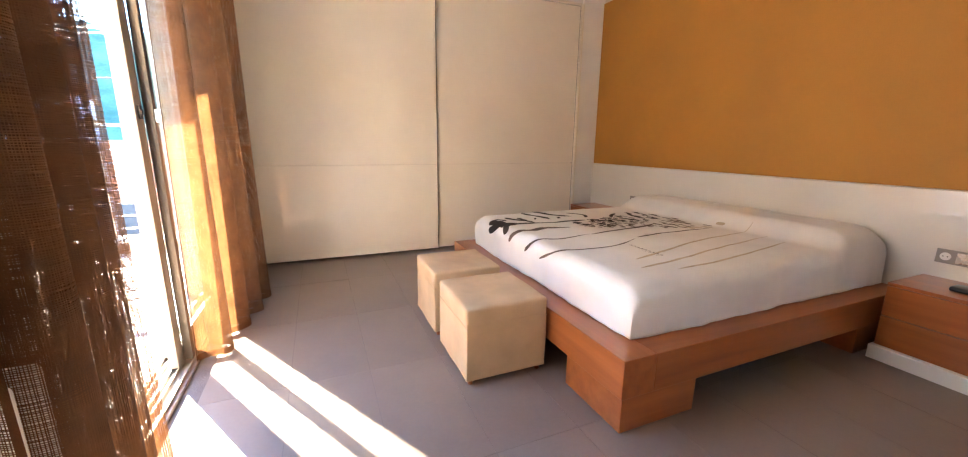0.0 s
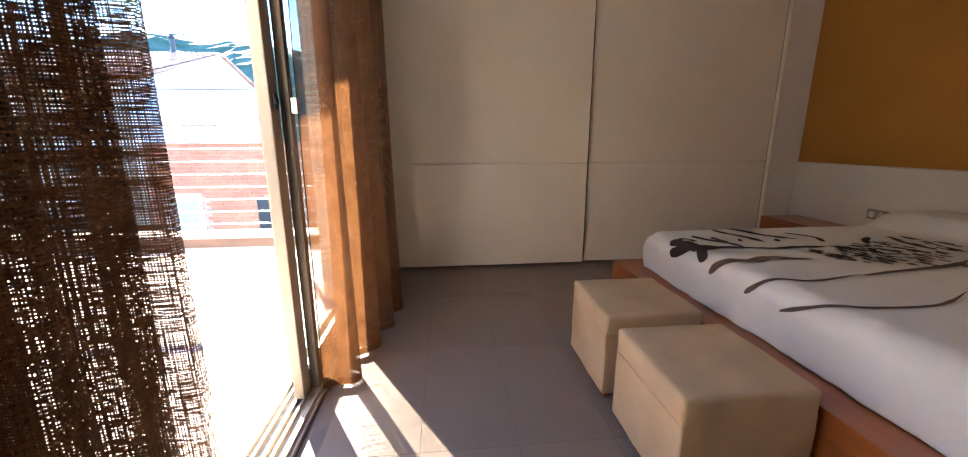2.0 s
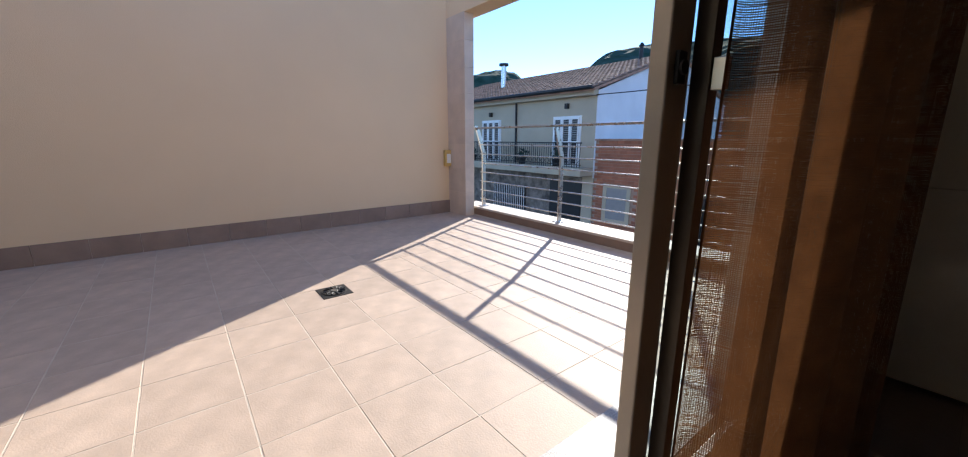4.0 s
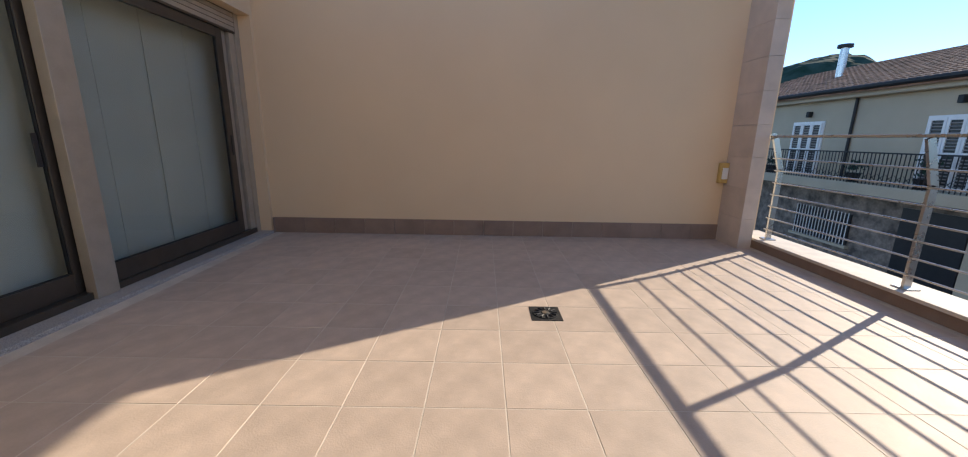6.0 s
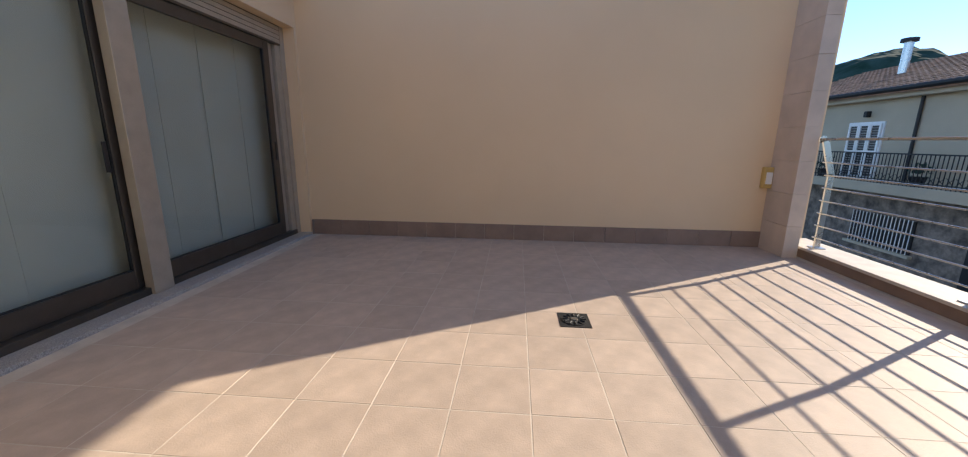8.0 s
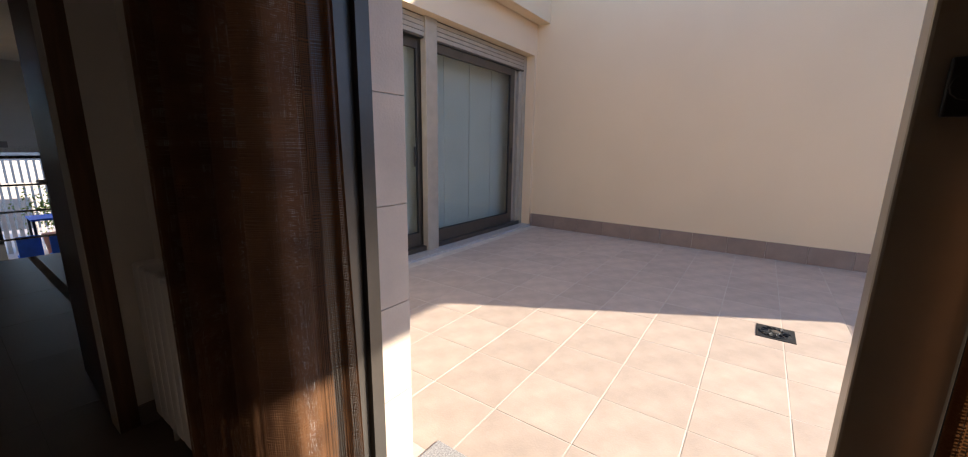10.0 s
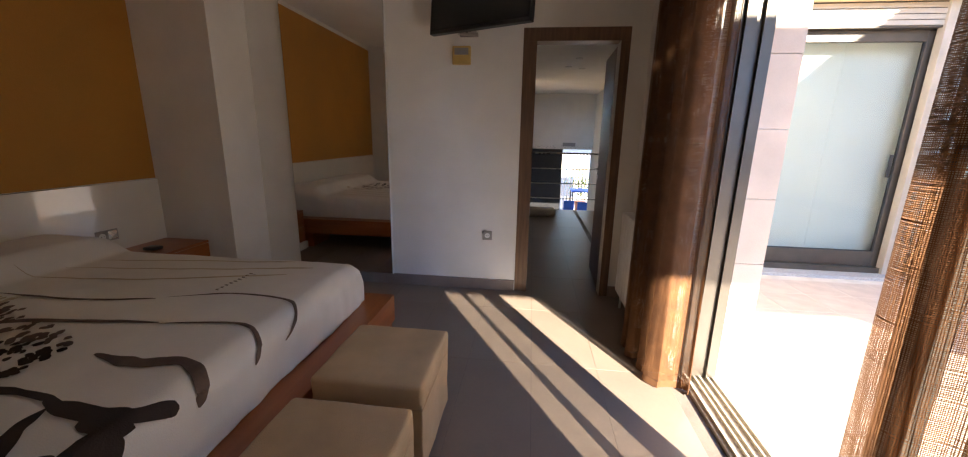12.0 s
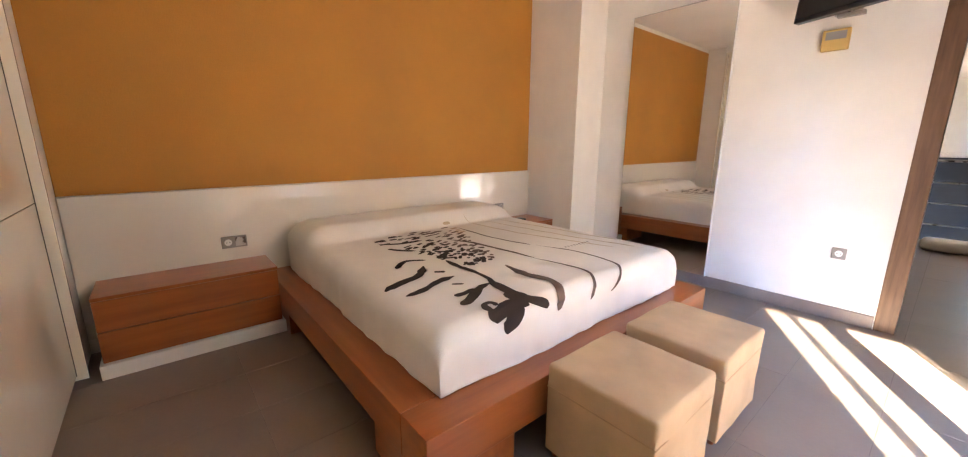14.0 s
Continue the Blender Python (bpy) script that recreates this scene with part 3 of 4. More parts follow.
part("frame_jamb", boxes((-0.185, 0.0, 3.405, 3.45, 0.018, 2.42), bev=0.003), M_ALUD, win)
part("frame_head", boxes((-0.185, 0.0, 1.165, 3.405, 2.36, 2.42), bev=0.003), M_ALUD, win)
part("shutter_box", boxes((-0.33, -0.19, 1.12, 3.45, 2.30, 2.42)), M_ALUD, win)
sliding_leaf(win, "y", 2.36, 3.40, -0.15, 0.036, 2.36, 0.075, M_ALU, M_GLASS)
hl = sliding_leaf(win, "y", 2.22, 3.28, -0.08, 0.036, 2.36, 0.085, M_ALU, M_GLASS)
part("interlock", boxes((-0.058, -0.02, 2.305, 2.345, 0.036, 2.36), bev=0.002), M_ALUD, win)
part("lock_plate", boxes((-0.059, -0.05, 2.24, 2.27, 1.26, 1.32), bev=0.002), M_DARKP_SHADE, hl)
part("lock_cylinder", rod((-0.06, 2.255, 1.29), (-0.045, 2.255, 1.29), 0.014), M_RUB, hl)
part("latch", boxes((-0.02, 0.006, 2.31, 2.33, 1.25, 1.31), bev=0.002), M_STEEL, hl)
setting("threshold", boxes((-0.5, -0.187, 1.12, 3.45, -0.1, 0.006), bev=0.003), M_GRANITE, "speckled grey granite threshold strip")
setting("window_head_panel", boxes((-0.002, 0.06, 1.12, 3.45, 2.36, 2.42)), M_WHITE, "white plaster head over the window")


# ---- curtains: open net of yarn, hung in folds ----
CELL = 0.0041


def curtain(y0, y1, xa, xb, aa, ab, folds, tuck, seed, label, top=2.66, flare=0.0):
    """A square-meshed net hung in folds; the yarns keep their spacing along the cloth."""
    c = thing("curtain", label, "curtain", "net curtains at the window")
    rnd = np.random.RandomState(seed)
    ph = rnd.uniform(0, 6.28, 4)
    # the free edge (at the start or the end of the cloth) is tucked towards the glass
    ae = 2 * math.pi * folds * tuck
    phase = -math.pi / 2 - ae - 0.45 * math.sin(ae * 0.43 + ph[1])

    def raw(u, z):
        k = (top - z) / top
        amp = (aa + (ab - aa) * u) * (0.78 + 0.3 * k)
        a = 2 * math.pi * folds * u
        x = xa + (xb - xa) * u + amp * np.sin(a + phase + 0.45 * np.sin(a * 0.43 + ph[1])) + 0.16 * amp * k * np.sin(2.3 * a + ph[2])
        x = x + flare * k ** 3 * np.sin(3 * a + ph[3])
        y = y0 + (y1 - y0) * u + 0.018 * np.sin(2 * a + ph[1]) * (0.3 + k) + 0.006 * np.sin(8 * k + 7 * u)
        return x, y

    uu = np.linspace(0, 1, 1500)
    px, py = raw(uu, 1.2)
    arc = np.concatenate(([0], np.cumsum(np.hypot(np.diff(px), np.diff(py)))))
    width = arc[-1]

    def place(d, z):
        return raw(np.interp(d, arc, uu), z)

    def ribbons(x0, y0_, z0, x1, y1_, z1):
        """Strips between two bundles of lines, one strip a row."""
        n, m = x0.shape
        v = np.empty((n, m, 2, 3))
        v[:, :, 0, 0], v[:, :, 0, 1], v[:, :, 0, 2] = x0, y0_, z0
        v[:, :, 1, 0], v[:, :, 1, 1], v[:, :, 1, 2] = x1, y1_, z1
        o = (np.arange(n)[:, None] * m + np.arange(m - 1)[None, :]).ravel() * 2
        return v.reshape(-1, 3).tolist(), np.stack((o, o + 1, o + 3, o + 2), 1).tolist()

    n_warp, n_weft = int(width / CELL), int((top - 0.012) / CELL)
    zz = np.linspace(0.012, top, 50)[None, :].repeat(n_warp, 0)
    d = ((np.arange(n_warp) + 0.5 + rnd.uniform(-.13, .13, n_warp)) * width / n_warp)[:, None] + 0.0006 * np.sin(zz * 9 + rnd.uniform(0, 6, n_warp)[:, None])
    w = rnd.uniform(0.0006, 0.00095, n_warp)[:, None]
    xl, yl = place(d - w, zz)
    xr, yr = place(d + w, zz)
    tagged(part("warp_yarn", ribbons(xl, yl, zz, xr, yr, zz), M_THREAD, c), kind="stuff")
    dd = np.linspace(0, width, 210)[None, :].repeat(n_weft, 0)
    zc = (0.014 + (np.arange(n_weft) + 0.5 + rnd.uniform(-.13, .13, n_weft)) * (top - 0.02) / n_weft)[:, None] + 0.0006 * np.sin(dd * 40 + rnd.uniform(0, 6, n_weft)[:, None])
    w = rnd.uniform(0.00085, 0.00125, n_weft)[:, None]
    xw, yw = place(dd, zc)
    tagged(part("weft_yarn", ribbons(xw + 0.0006, yw, zc - w, xw + 0.0006, yw, zc + w), M_THREAD, c), kind="stuff")
    for name, z0, z1 in (("bottom_hem", 0.008, 0.045), ("heading_tape", top - 0.08, top)):
        dd = np.linspace(0, width, 300)[None, :]
        xa0, ya0 = place(dd, z0)
        xa1, ya1 = place(dd, z1)
        part(name, ribbons(xa0 + 0.002, ya0, z0, xa1 + 0.002, ya1, z1), M_THREAD, c)
    for a in (0.0, width - 0.012):
        zz = np.linspace(0.01, top, 60)[None, :]
        xl, yl = place(a + 0 * zz, zz)
        xr, yr = place(a + 0.012 + 0 * zz, zz)
        part("side_hem", ribbons(xl + 0.001, yl, zz, xr + 0.001, yr, zz), M_THREAD, c)


curtain(0.74, 1.312, 0.20, 0.11, 0.075, 0.085, 4.2, 1, 3, "brown net curtain gathered beside the door, hem on the floor", flare=0.012)
curtain(2.285, 3.36, 0.065, 0.16, 0.055, 0.10, 4.0, 0, 11, "brown net curtain half drawn over the window, hem on the floor", flare=0.012)
rl = thing("curtain_rail", "slim metal curtain rail on the wall over the window", "curtain rail")
part("rail", rod((0.17, 0.75, 2.69), (0.17, 3.6, 2.69), 0.014), M_STEEL, rl)
for y in (0.9, 2.2, 3.55):
    part("bracket", rod((0.06, y, 2.69), (0.17, y, 2.69), 0.009), M_STEEL, rl)

# ---- terrace shell ----
TX = -4.95
terrace = setting("terrace_floor", boxes((-5.2, -0.33, -0.9, 5.12, -0.3, -0.0012)), M_TGROUT, "beige tiled terrace floor with pale joints")
setting("wall_terrace", boxes((TX - 0.25, TX, -1.3, 5.4, -3.2, 5.1)), M_YELLOW, "cream rendered terrace wall")
# wall with the second sliding door, opening x -4.97 to -0.9
setting("wall_terrace_door", boxes((TX, -4.90, -1.3, -0.86, -0.2, 3.6), (-4.90, -0.33, -1.3, -0.86, 2.56, 3.6), (-0.75, -0.33, -1.3, -0.84, -0.2, 2.56)), M_YELLOW, "cream rendered wall around the sliding door")
setting("wall_band", boxes((TX, -0.33, -0.84, -0.66, 2.98, 3.6), bev=0.006), M_YELLOW, "projecting cream band over the sliding door")
setting("terrace_beam", boxes((TX, 0.06, 4.90, 5.20, 2.87, 4.0), bev=0.006), M_YELLOW, "deep rendered beam over the terrace opening")
kb = setting("terrace_kerb", boxes((-4.95, -0.33, 5.12, 5.42, -0.3, 0.10)), M_TSK, "low tiled kerb under the railing")
cp = setting("coping", boxes((-4.95, -0.33, 5.09, 5.45, 0.10, 0.13), bev=0.004), M_KERB, "pale stone coping on the kerb")

# sliding door of the next room
sd = thing("door_2", "wide bronze sliding door with pale blinds behind the glass", "sliding door", kind="structure")
part("sill", boxes((-4.93, -0.75, -1.2, -0.84, -0.1, 0.03), bev=0.004), M_GRANITE, sd, "granite sill")
part("frame_jamb", boxes((-4.90, -4.82, -1.16, -1.0, 0.03, 2.56), bev=0.003), M_ALU, sd)
part("frame_jamb", boxes((-0.83, -0.75, -1.16, -1.0, 0.03, 2.56), bev=0.003), M_ALU, sd)
part("shutter_box", boxes((-4.82, -0.83, -1.14, -1.0, 2.34, 2.56), bev=0.003), M_ALUD, sd)
for i in range(4):
    part("shutter_slat", boxes((-4.80, -0.85, -0.999, -0.992, 2.36 + 0.048 * i, 2.402 + 0.048 * i), bev=0.002), M_ALU, sd)
part("mid_post", boxes((-2.86, -2.68, -1.05, -0.97, 0.03, 2.56), bev=0.004), M_ALU, sd)
part("bottom_track", boxes((-4.82, -0.83, -1.16, -1.0, 0.03, 0.085), bev=0.002), M_ALUD, sd)
sliding_leaf(sd, "x", -4.60, -2.80, -1.04, 0.086, 2.34, 0.10, M_ALUD, M_GLASSG, foot=1.5)
part("jamb_channel", boxes((-4.82, -4.73, -1.11, -1.02, 0.086, 2.34), (-4.72, -4.605, -1.12, -1.06, 0.086, 2.34), bev=0.004), M_ALU, sd)
sliding_leaf(sd, "x", -2.74, -0.83, -1.09, 0.086, 2.34, 0.10, M_ALUD, M_GLASSG, foot=1.5)
part("pull_handle", boxes((-4.565, -4.535, -1.02, -1.008, 1.0, 1.22), bev=0.003), M_DARKP_SHADE, sd)
part("pull_handle", boxes((-2.60, -2.57, -1.07, -1.058, 1.0, 1.22), bev=0.003), M_DARKP_SHADE, sd)
rnd = random.Random(8)
x = -4.84
while x < -0.85:
    w = rnd.uniform(0.5, 0.62)
    bl = thing("panel_blind", "hanging pale fabric blind panel behind the glass", "blind", "panel blinds in the next room")
    bm = bmesh.new()
    off = rnd.uniform(-0.012, 0.012)
    quad_box(bm, x, x + w + 0.03, -1.233 + off, -1.229 + off, 0.07, 2.34, bev=0.001)
    quad_box(bm, x + w - 0.004, x + w + 0.03, -1.229 + off, -1.224 + off, 0.07, 2.34)
    part("fabric", bm, M_BLIND, bl)
    part("bottom_bar", boxes((x + 0.01, x + w - 0.01, -1.25, -1.225, 0.04, 0.07)), M_BLIND, bl)
    x += w - 0.005
setting("wall_next_room", boxes((-5.2, -0.9, -3.0, -2.9, 0, 2.7), (-5.2, -5.1, -2.9, -1.3, 0, 2.7), (-1.0, -0.9, -2.9, -1.3, 0, 2.7), (-5.2, -0.9, -3.0, -1.3, 2.6, 2.75)), M_WHITE, "white room behind the sliding door")
setting("floor_next_room", boxes((-5.1, -0.9, -2.9, -1.2, -0.1, 0.0)), M_FLOOR, "tiled floor behind the sliding door")

# wall lamp box
wb = thing("wall_lamp", "cream plastic outdoor wall lamp box with a grey lens", "lamp")
part("housing", boxes((TX, TX + 0.07, 4.80, 4.91, 0.74, 0.99), bev=0.012), M_BEIGEP, wb)
part("lens", boxes((TX + 0.07, TX + 0.085, 4.82, 4.89, 0.79, 0.93), bev=0.006), M_WHITEP, wb)

# floor drain
dn = thing("floor_drain", "square cast iron floor drain with a round grating", "drain")
part("plate", boxes((-2.735, -2.505, 2.205, 2.425, -0.004, 0.004), bev=0.002), M_IRON, dn)
part("ring", rod((-2.62, 2.315, 0.004), (-2.62, 2.315, 0.009), 0.092, 32), M_IRON, dn)
for i in range(12):
    a = i * math.pi / 6
    part("slot", rod((-2.62 + 0.045 * math.cos(a), 2.315 + 0.045 * math.sin(a), 0.0105), (-2.62 + 0.082 * math.cos(a), 2.315 + 0.082 * math.sin(a), 0.0105), 0.007, 6), M_RUB, dn)
part("hub", rod((-2.62, 2.315, 0.009), (-2.62, 2.315, 0.014), 0.026, 16), M_STEEL, dn)


# ---- railing ----
def railing():
    r = thing("railing", "stainless steel terrace railing with horizontal bars", "railing")
    part("handrail", boxes((-4.50, -0.34, 5.075, 5.135, 1.30, 1.325), bev=0.004), M_STEEL, r)
    part("wall_flange", rod((-4.502, 5.105, 1.31), (-4.49, 5.105, 1.31), 0.04, 20), M_STEEL, r)
    for px in (-4.47, -2.915, -1.36):
        p = part("post", boxes((px - 0.012, px + 0.012, 5.20, 5.26, 0.14, 0.95)), M_STEEL, r)
        bm = box(-0.012, 0.012, -0.03, 0.03, 0, 0.375, m=Matrix.Translation((px, 5.23, 0.94)) @ pose(0, 0, 0, 18.4))
        part("post_head", bm, M_STEEL, p)
        part("base_plate", boxes((px - 0.06, px + 0.06, 5.17, 5.29, 0.13, 0.14), bev=0.002), M_STEEL, p)
    for i in range(7):
        z = 0.25 + 0.137 * i
        y = 5.19 if z < 0.95 else 5.19 - (z - 0.95) * 0.33
        part("bar", rod((-4.50, y, z), (-0.34, y, z), 0.008, 10), M_STEEL, r)


railing()

# ---- landing beyond the door ----
# the gap at y -6.5 to -5.6 is an added, unseen daylight opening
setting("wall_landing", boxes((1.35, 1.47, -4.2, -0.12, -2.8, 2.6), (-0.9, -0.78, -8.4, -1.3, -2.8, 2.6), (1.35, 1.47, -8.4, -4.2, -2.8, -0.5), (1.35, 1.47, -8.4, -4.2, 2.3, 2.6), (1.35, 1.47, -5.6, -4.2, -0.5, 2.3), (1.35, 1.47, -8.4, -6.5, -0.5, 2.3), (-0.9, 1.47, -8.4, -8.2, 1.02, 2.6)), M_WHITE, "white landing walls")
setting("ceiling_landing", boxes((-0.9, 1.47, -8.4, -0.12, 2.5, 2.6)), M_CEIL, "white landing ceiling")
setting("floor_landing", boxes((-0.9, 0.02, -4.2, -1.3, -0.25, 0.0), (-0.9, 1.47, -4.2, -3.6, -0.2505, -0.004)), M_FLOOR, "tiled landing floor")
setting("floor_lower", boxes((-3.0, 2.5, -14.0, -4.2, -2.9, -2.7)), M_FLOOR, "dark lower floor")
# the lower room's shade is put into these near-black walls
setting("wall_lower", boxes((-3.0, -2.9, -14, -8.4, -2.8, 1.1), (2.4, 2.5, -14, -8.4, -2.8, 1.1), (-3.0, 2.5, -14, -8.2, 1.02, 1.12), (-0.25, 2.5, -12.1, -12, -2.8, 1.02), (-3.0, -1.9, -12.1, -12, -2.8, 1.02)), M_DARKP_SHADE, "lower room walls, near-black to stand in for the unlit room")
lr = thing("landing_railing", "steel landing railing with four thin bars", "railing")
for z in (1.06, 0.79, 0.53, 0.26):
    part("bar", rod((-0.78, -3.86, z), (1.35, -3.86, z), 0.016 if z > 1 else 0.010), M_STEEL, lr)
for x in (-0.5, 1.0):
    part("post", rod((x, -3.86, 0), (x, -3.86, 1.06), 0.016), M_STEEL, lr)
sf = thing("white_pouf", "low white rounded pouf by the landing railing", "pouf")
part("body", box(0.45, 0.95, -3.70, -3.40, 0.0, 0.13, bev=0.05), M_SHEET, sf, smooth=True)
vn = thing("air_vent", "slim grey wall air vent", "vent")
part("frame", boxes((-0.3, 0.05, -8.2, -8.185, 1.10, 1.20)), M_GREYP, vn)
for (x, y) in ((0.25, -3.2), (0.1, -4.1), (0.35, -3.9)):
    sp = thing("ceiling_spot", "small recessed landing ceiling spotlight", "lamp", "landing spots")
    part("ring", rod((x, y, 2.488), (x, y, 2.5), 0.055, 20), M_CHROME, sp)
    part("lens", rod((x, y, 2.486), (x, y, 2.49), 0.038, 20), M_SPOT, sp)
# added out of view: bounces warm sun through the gap, hides blue sky
setting("wall_bounce", boxes((3.9, 4.1, -16.0, -4.2, -3.0, 5.2)), M_YELLOW, "unseen cream wall added to bounce warm sunlight into the landing")
# patio glimpsed on the lower level
setting("ground_patio", boxes((-5, 3, -22, -12.1, -2.6, -2.3)), M_TTILE, "sunlit patio floor")
pt = thing("patio_table", "patio table with a bright blue cloth", "table")
part("cloth", boxes((-1.9, -0.9, -15.0, -14.0, -0.95, -0.90), bev=0.01), M_BLUE, pt)
for x in (-1.85, -0.95):
    for y in (-14.95, -14.05):
        part("leg", rod((x, y, -2.3), (x, y, -0.95), 0.03), M_IRON, pt)
for k, (x, y) in enumerate(((-1.3, -13.4), (-0.75, -13.7))):
    ch = thing("patio_chair", "bright blue patio chair beside the table", "chair", "patio chairs")
    part("seat", boxes((x - 0.22, x + 0.22, y - 0.22, y + 0.22, -1.85, -1.80), bev=0.01), M_BLUE, ch)
    part("backrest", boxes((x - 0.22, x + 0.22, y + 0.18, y + 0.22, -1.80, -1.25), bev=0.01), M_BLUE, ch)
    for a in (-0.2, 0.2):
        for b in (-0.2, 0.2):
            part("leg", rod((x + a, y + b, -2.3), (x + a, y + b, -1.85), 0.015), M_IRON, ch)
fc = thing("patio_fence", "pale slatted patio fence in the sun", "fence")
for i in range(22):
    part("slat", boxes((-3.4 + i * 0.16, -3.3 + i * 0.16, -17.0, -16.97, -2.3, 0.6)), M_KERB, fc)
part("rail", boxes((-3.4, 0.2, -17.04, -17.0, -0.2, -0.1)), M_KERB, fc)
bu = thing("patio_bush", "yellow-green leafy bush in a pot", "plant")
part("pot", rod((-1.5, -15.8, -2.3), (-1.5, -15.8, -1.6), 0.2, 16, r2=0.28), M_BRICK, bu)
vs, fs = [], []
rb = random.Random(2)
for i in range(420):
    c = Vector((rb.gauss(0, 0.3), rb.gauss(0, 0.3), rb.gauss(0, 0.32))) + Vector((-1.5, -15.8, -0.85))
    q = Euler((rb.uniform(0, 6), rb.uniform(0, 6), 0)).to_matrix()
    b = len(vs)
    vs += [tuple(c + q @ Vector(p)) for p in ((-.05, 0, 0), (0, -.025, .008), (.05, 0, 0), (0, .025, .008))]
    fs.append((b, b + 1, b + 2, b + 3))
tagged(part("foliage", (vs, fs), M_LEAF, bu), kind="stuff")

# ---- street and the house opposite ----
setting("ground", boxes((-2500, 2500, -1500, 3500, -3.6, -3.3)), M_ASPH, "street and open ground")
setting("building_base", boxes((-5.2, 4.2, -1.3, 5.42, -3.3, -0.3)), M_YELLOW, "lower storey under the terrace")


def louvre_door(parent, x0, x1, y, z0, z1, n):
    w = part("window", boxes((x0 - 0.06, x1 + 0.06, y - 0.05, y, z0, z1 + 0.06)), M_WHITEP, parent, "white louvred balcony door")
    lw = (x1 - x0) / n
    for i in range(n):
        a = x0 + i * lw
        # flat near-black sheet paints the shade behind the louvres
        part("shade_panel", boxes((a + 0.07, a + lw - 0.07, y - 0.056, y - 0.052, z0 + 0.1, z1 - 0.06)), M_DARKP_SHADE, w)
        part("leaf_frame", boxes((a + 0.005, a + 0.075, y - 0.09, y - 0.056, z0, z1), (a + lw - 0.075, a + lw - 0.005, y - 0.09, y - 0.056, z0, z1),
                                 (a + 0.075, a + lw - 0.075, y - 0.09, y - 0.056, z1 - 0.07, z1), (a + 0.075, a + lw - 0.075, y - 0.09, y - 0.056, z0 + 0.9, z0 + 0.98)), M_WHITEP, w)
        bm = bmesh.new()
        k = z0 + 0.12
        while k < z1 - 0.1:
            if not z0 + 0.86 < k < z0 + 1.0:
                quad_box(bm, a + 0.075, a + lw - 0.075, -0.018, 0.018, -0.005, 0.005, m=Matrix.Translation((0, y - 0.075, k)) @ pose(0, 0, 0, 40))
            k += 0.085
        tagged(part("louvres", bm, M_GREYP, w), kind="stuff")


FY = 14.0
house = thing("house", "two-storey rendered house with a long balcony and tiled roof", "house")
part("upper_wall", boxes((-22, -8.95, FY, FY + 11, -0.3, 2.95)), M_HOUSE, house)
part("gable_wall", (lambda: (([(-8.945, FY, -0.3), (-8.945, FY + 11, -0.3), (-8.945, FY + 11, 2.9), (-8.945, FY + 5.5, 4.75), (-8.945, FY, 2.9),
                              (-8.90, FY, -0.3), (-8.90, FY + 11, -0.3), (-8.90, FY + 11, 2.9), (-8.90, FY + 5.5, 4.75), (-8.90, FY, 2.9)],
                             [(0, 1, 2, 3, 4), (5, 6, 7, 8, 9), (0, 4, 9, 5), (4, 3, 8, 9), (3, 2, 7, 8)])))(), M_HOUSEW, house, "whitewashed gable wall with the blue of shade in its colour")
part("ground_wall", boxes((-22, -8.95, FY + 0.05, FY + 1, -3.3, -0.3)), M_RUBBLE, house, "rough stone ground floor wall")
part("quoin", boxes((-9.4, -8.9, FY - 0.02, FY + 0.3, -3.3, -0.3)), M_HOUSE, house)
part("cornice", boxes((-22, -8.9, FY - 0.3, FY, 2.72, 2.95), bev=0.03), M_HOUSE, house)
part("gutter", rod((-22, FY - 0.5, 2.98), (-8.8, FY - 0.5, 2.98), 0.08, 10), M_IRON, house, "dark eaves gutter")
part("balcony_slab", boxes((-20, -8.95, FY - 0.75, FY, -0.22, 0.1), bev=0.02), M_HOUSE, house)
for x0, x1, n in ((-15.7, -14.4, 3), (-10.95, -9.65, 3)):
    louvre_door(house, x0, x1, FY, 0.1, 1.98, n)
gw = part("window", boxes((-14.85, -12.6, FY + 0.0, FY + 0.04, -2.05, -1.0)), M_DARKP_SHADE, house, "dark ground floor window behind white bars")
for i in range(17):
    xx = -14.8 + i * 0.134
    part("window_bar", rod((xx, FY - 0.04, -2.1), (xx, FY - 0.04, -0.97), 0.014, 6), M_WHITEP, gw)
part("window_sill", boxes((-14.95, -12.5, FY - 0.1, FY + 0.04, -2.15, -2.06)), M_HOUSE, gw)
# solid near-black panel; the garage's inner shade is painted, nothing is hollow
part("garage_door", boxes((-11.1, -9.45, FY, FY + 0.05, -3.3, -0.5)), M_DARKP_SHADE, house, "flat near-black panel standing in for the shaded garage opening")
part("downpipe", rod((-13.25, FY - 0.06, 0.1), (-13.25, FY - 0.06, 2.75), 0.045, 10), M_IRON, house)
for xx, zz in ((-15.05, 2.3), (-10.3, 2.42)):
    part("wall_lantern", boxes((xx - 0.07, xx + 0.07, FY - 0.16, FY, zz - 0.1, zz + 0.1), bev=0.02), M_IRON, house)
br = part("balcony_rail", boxes((-20, -8.97, FY - 0.74, FY - 0.70, 1.0, 1.04), (-20, -8.97, FY - 0.74, FY - 0.70, 0.2, 0.23)), M_IRON, house, "black iron balcony railing")
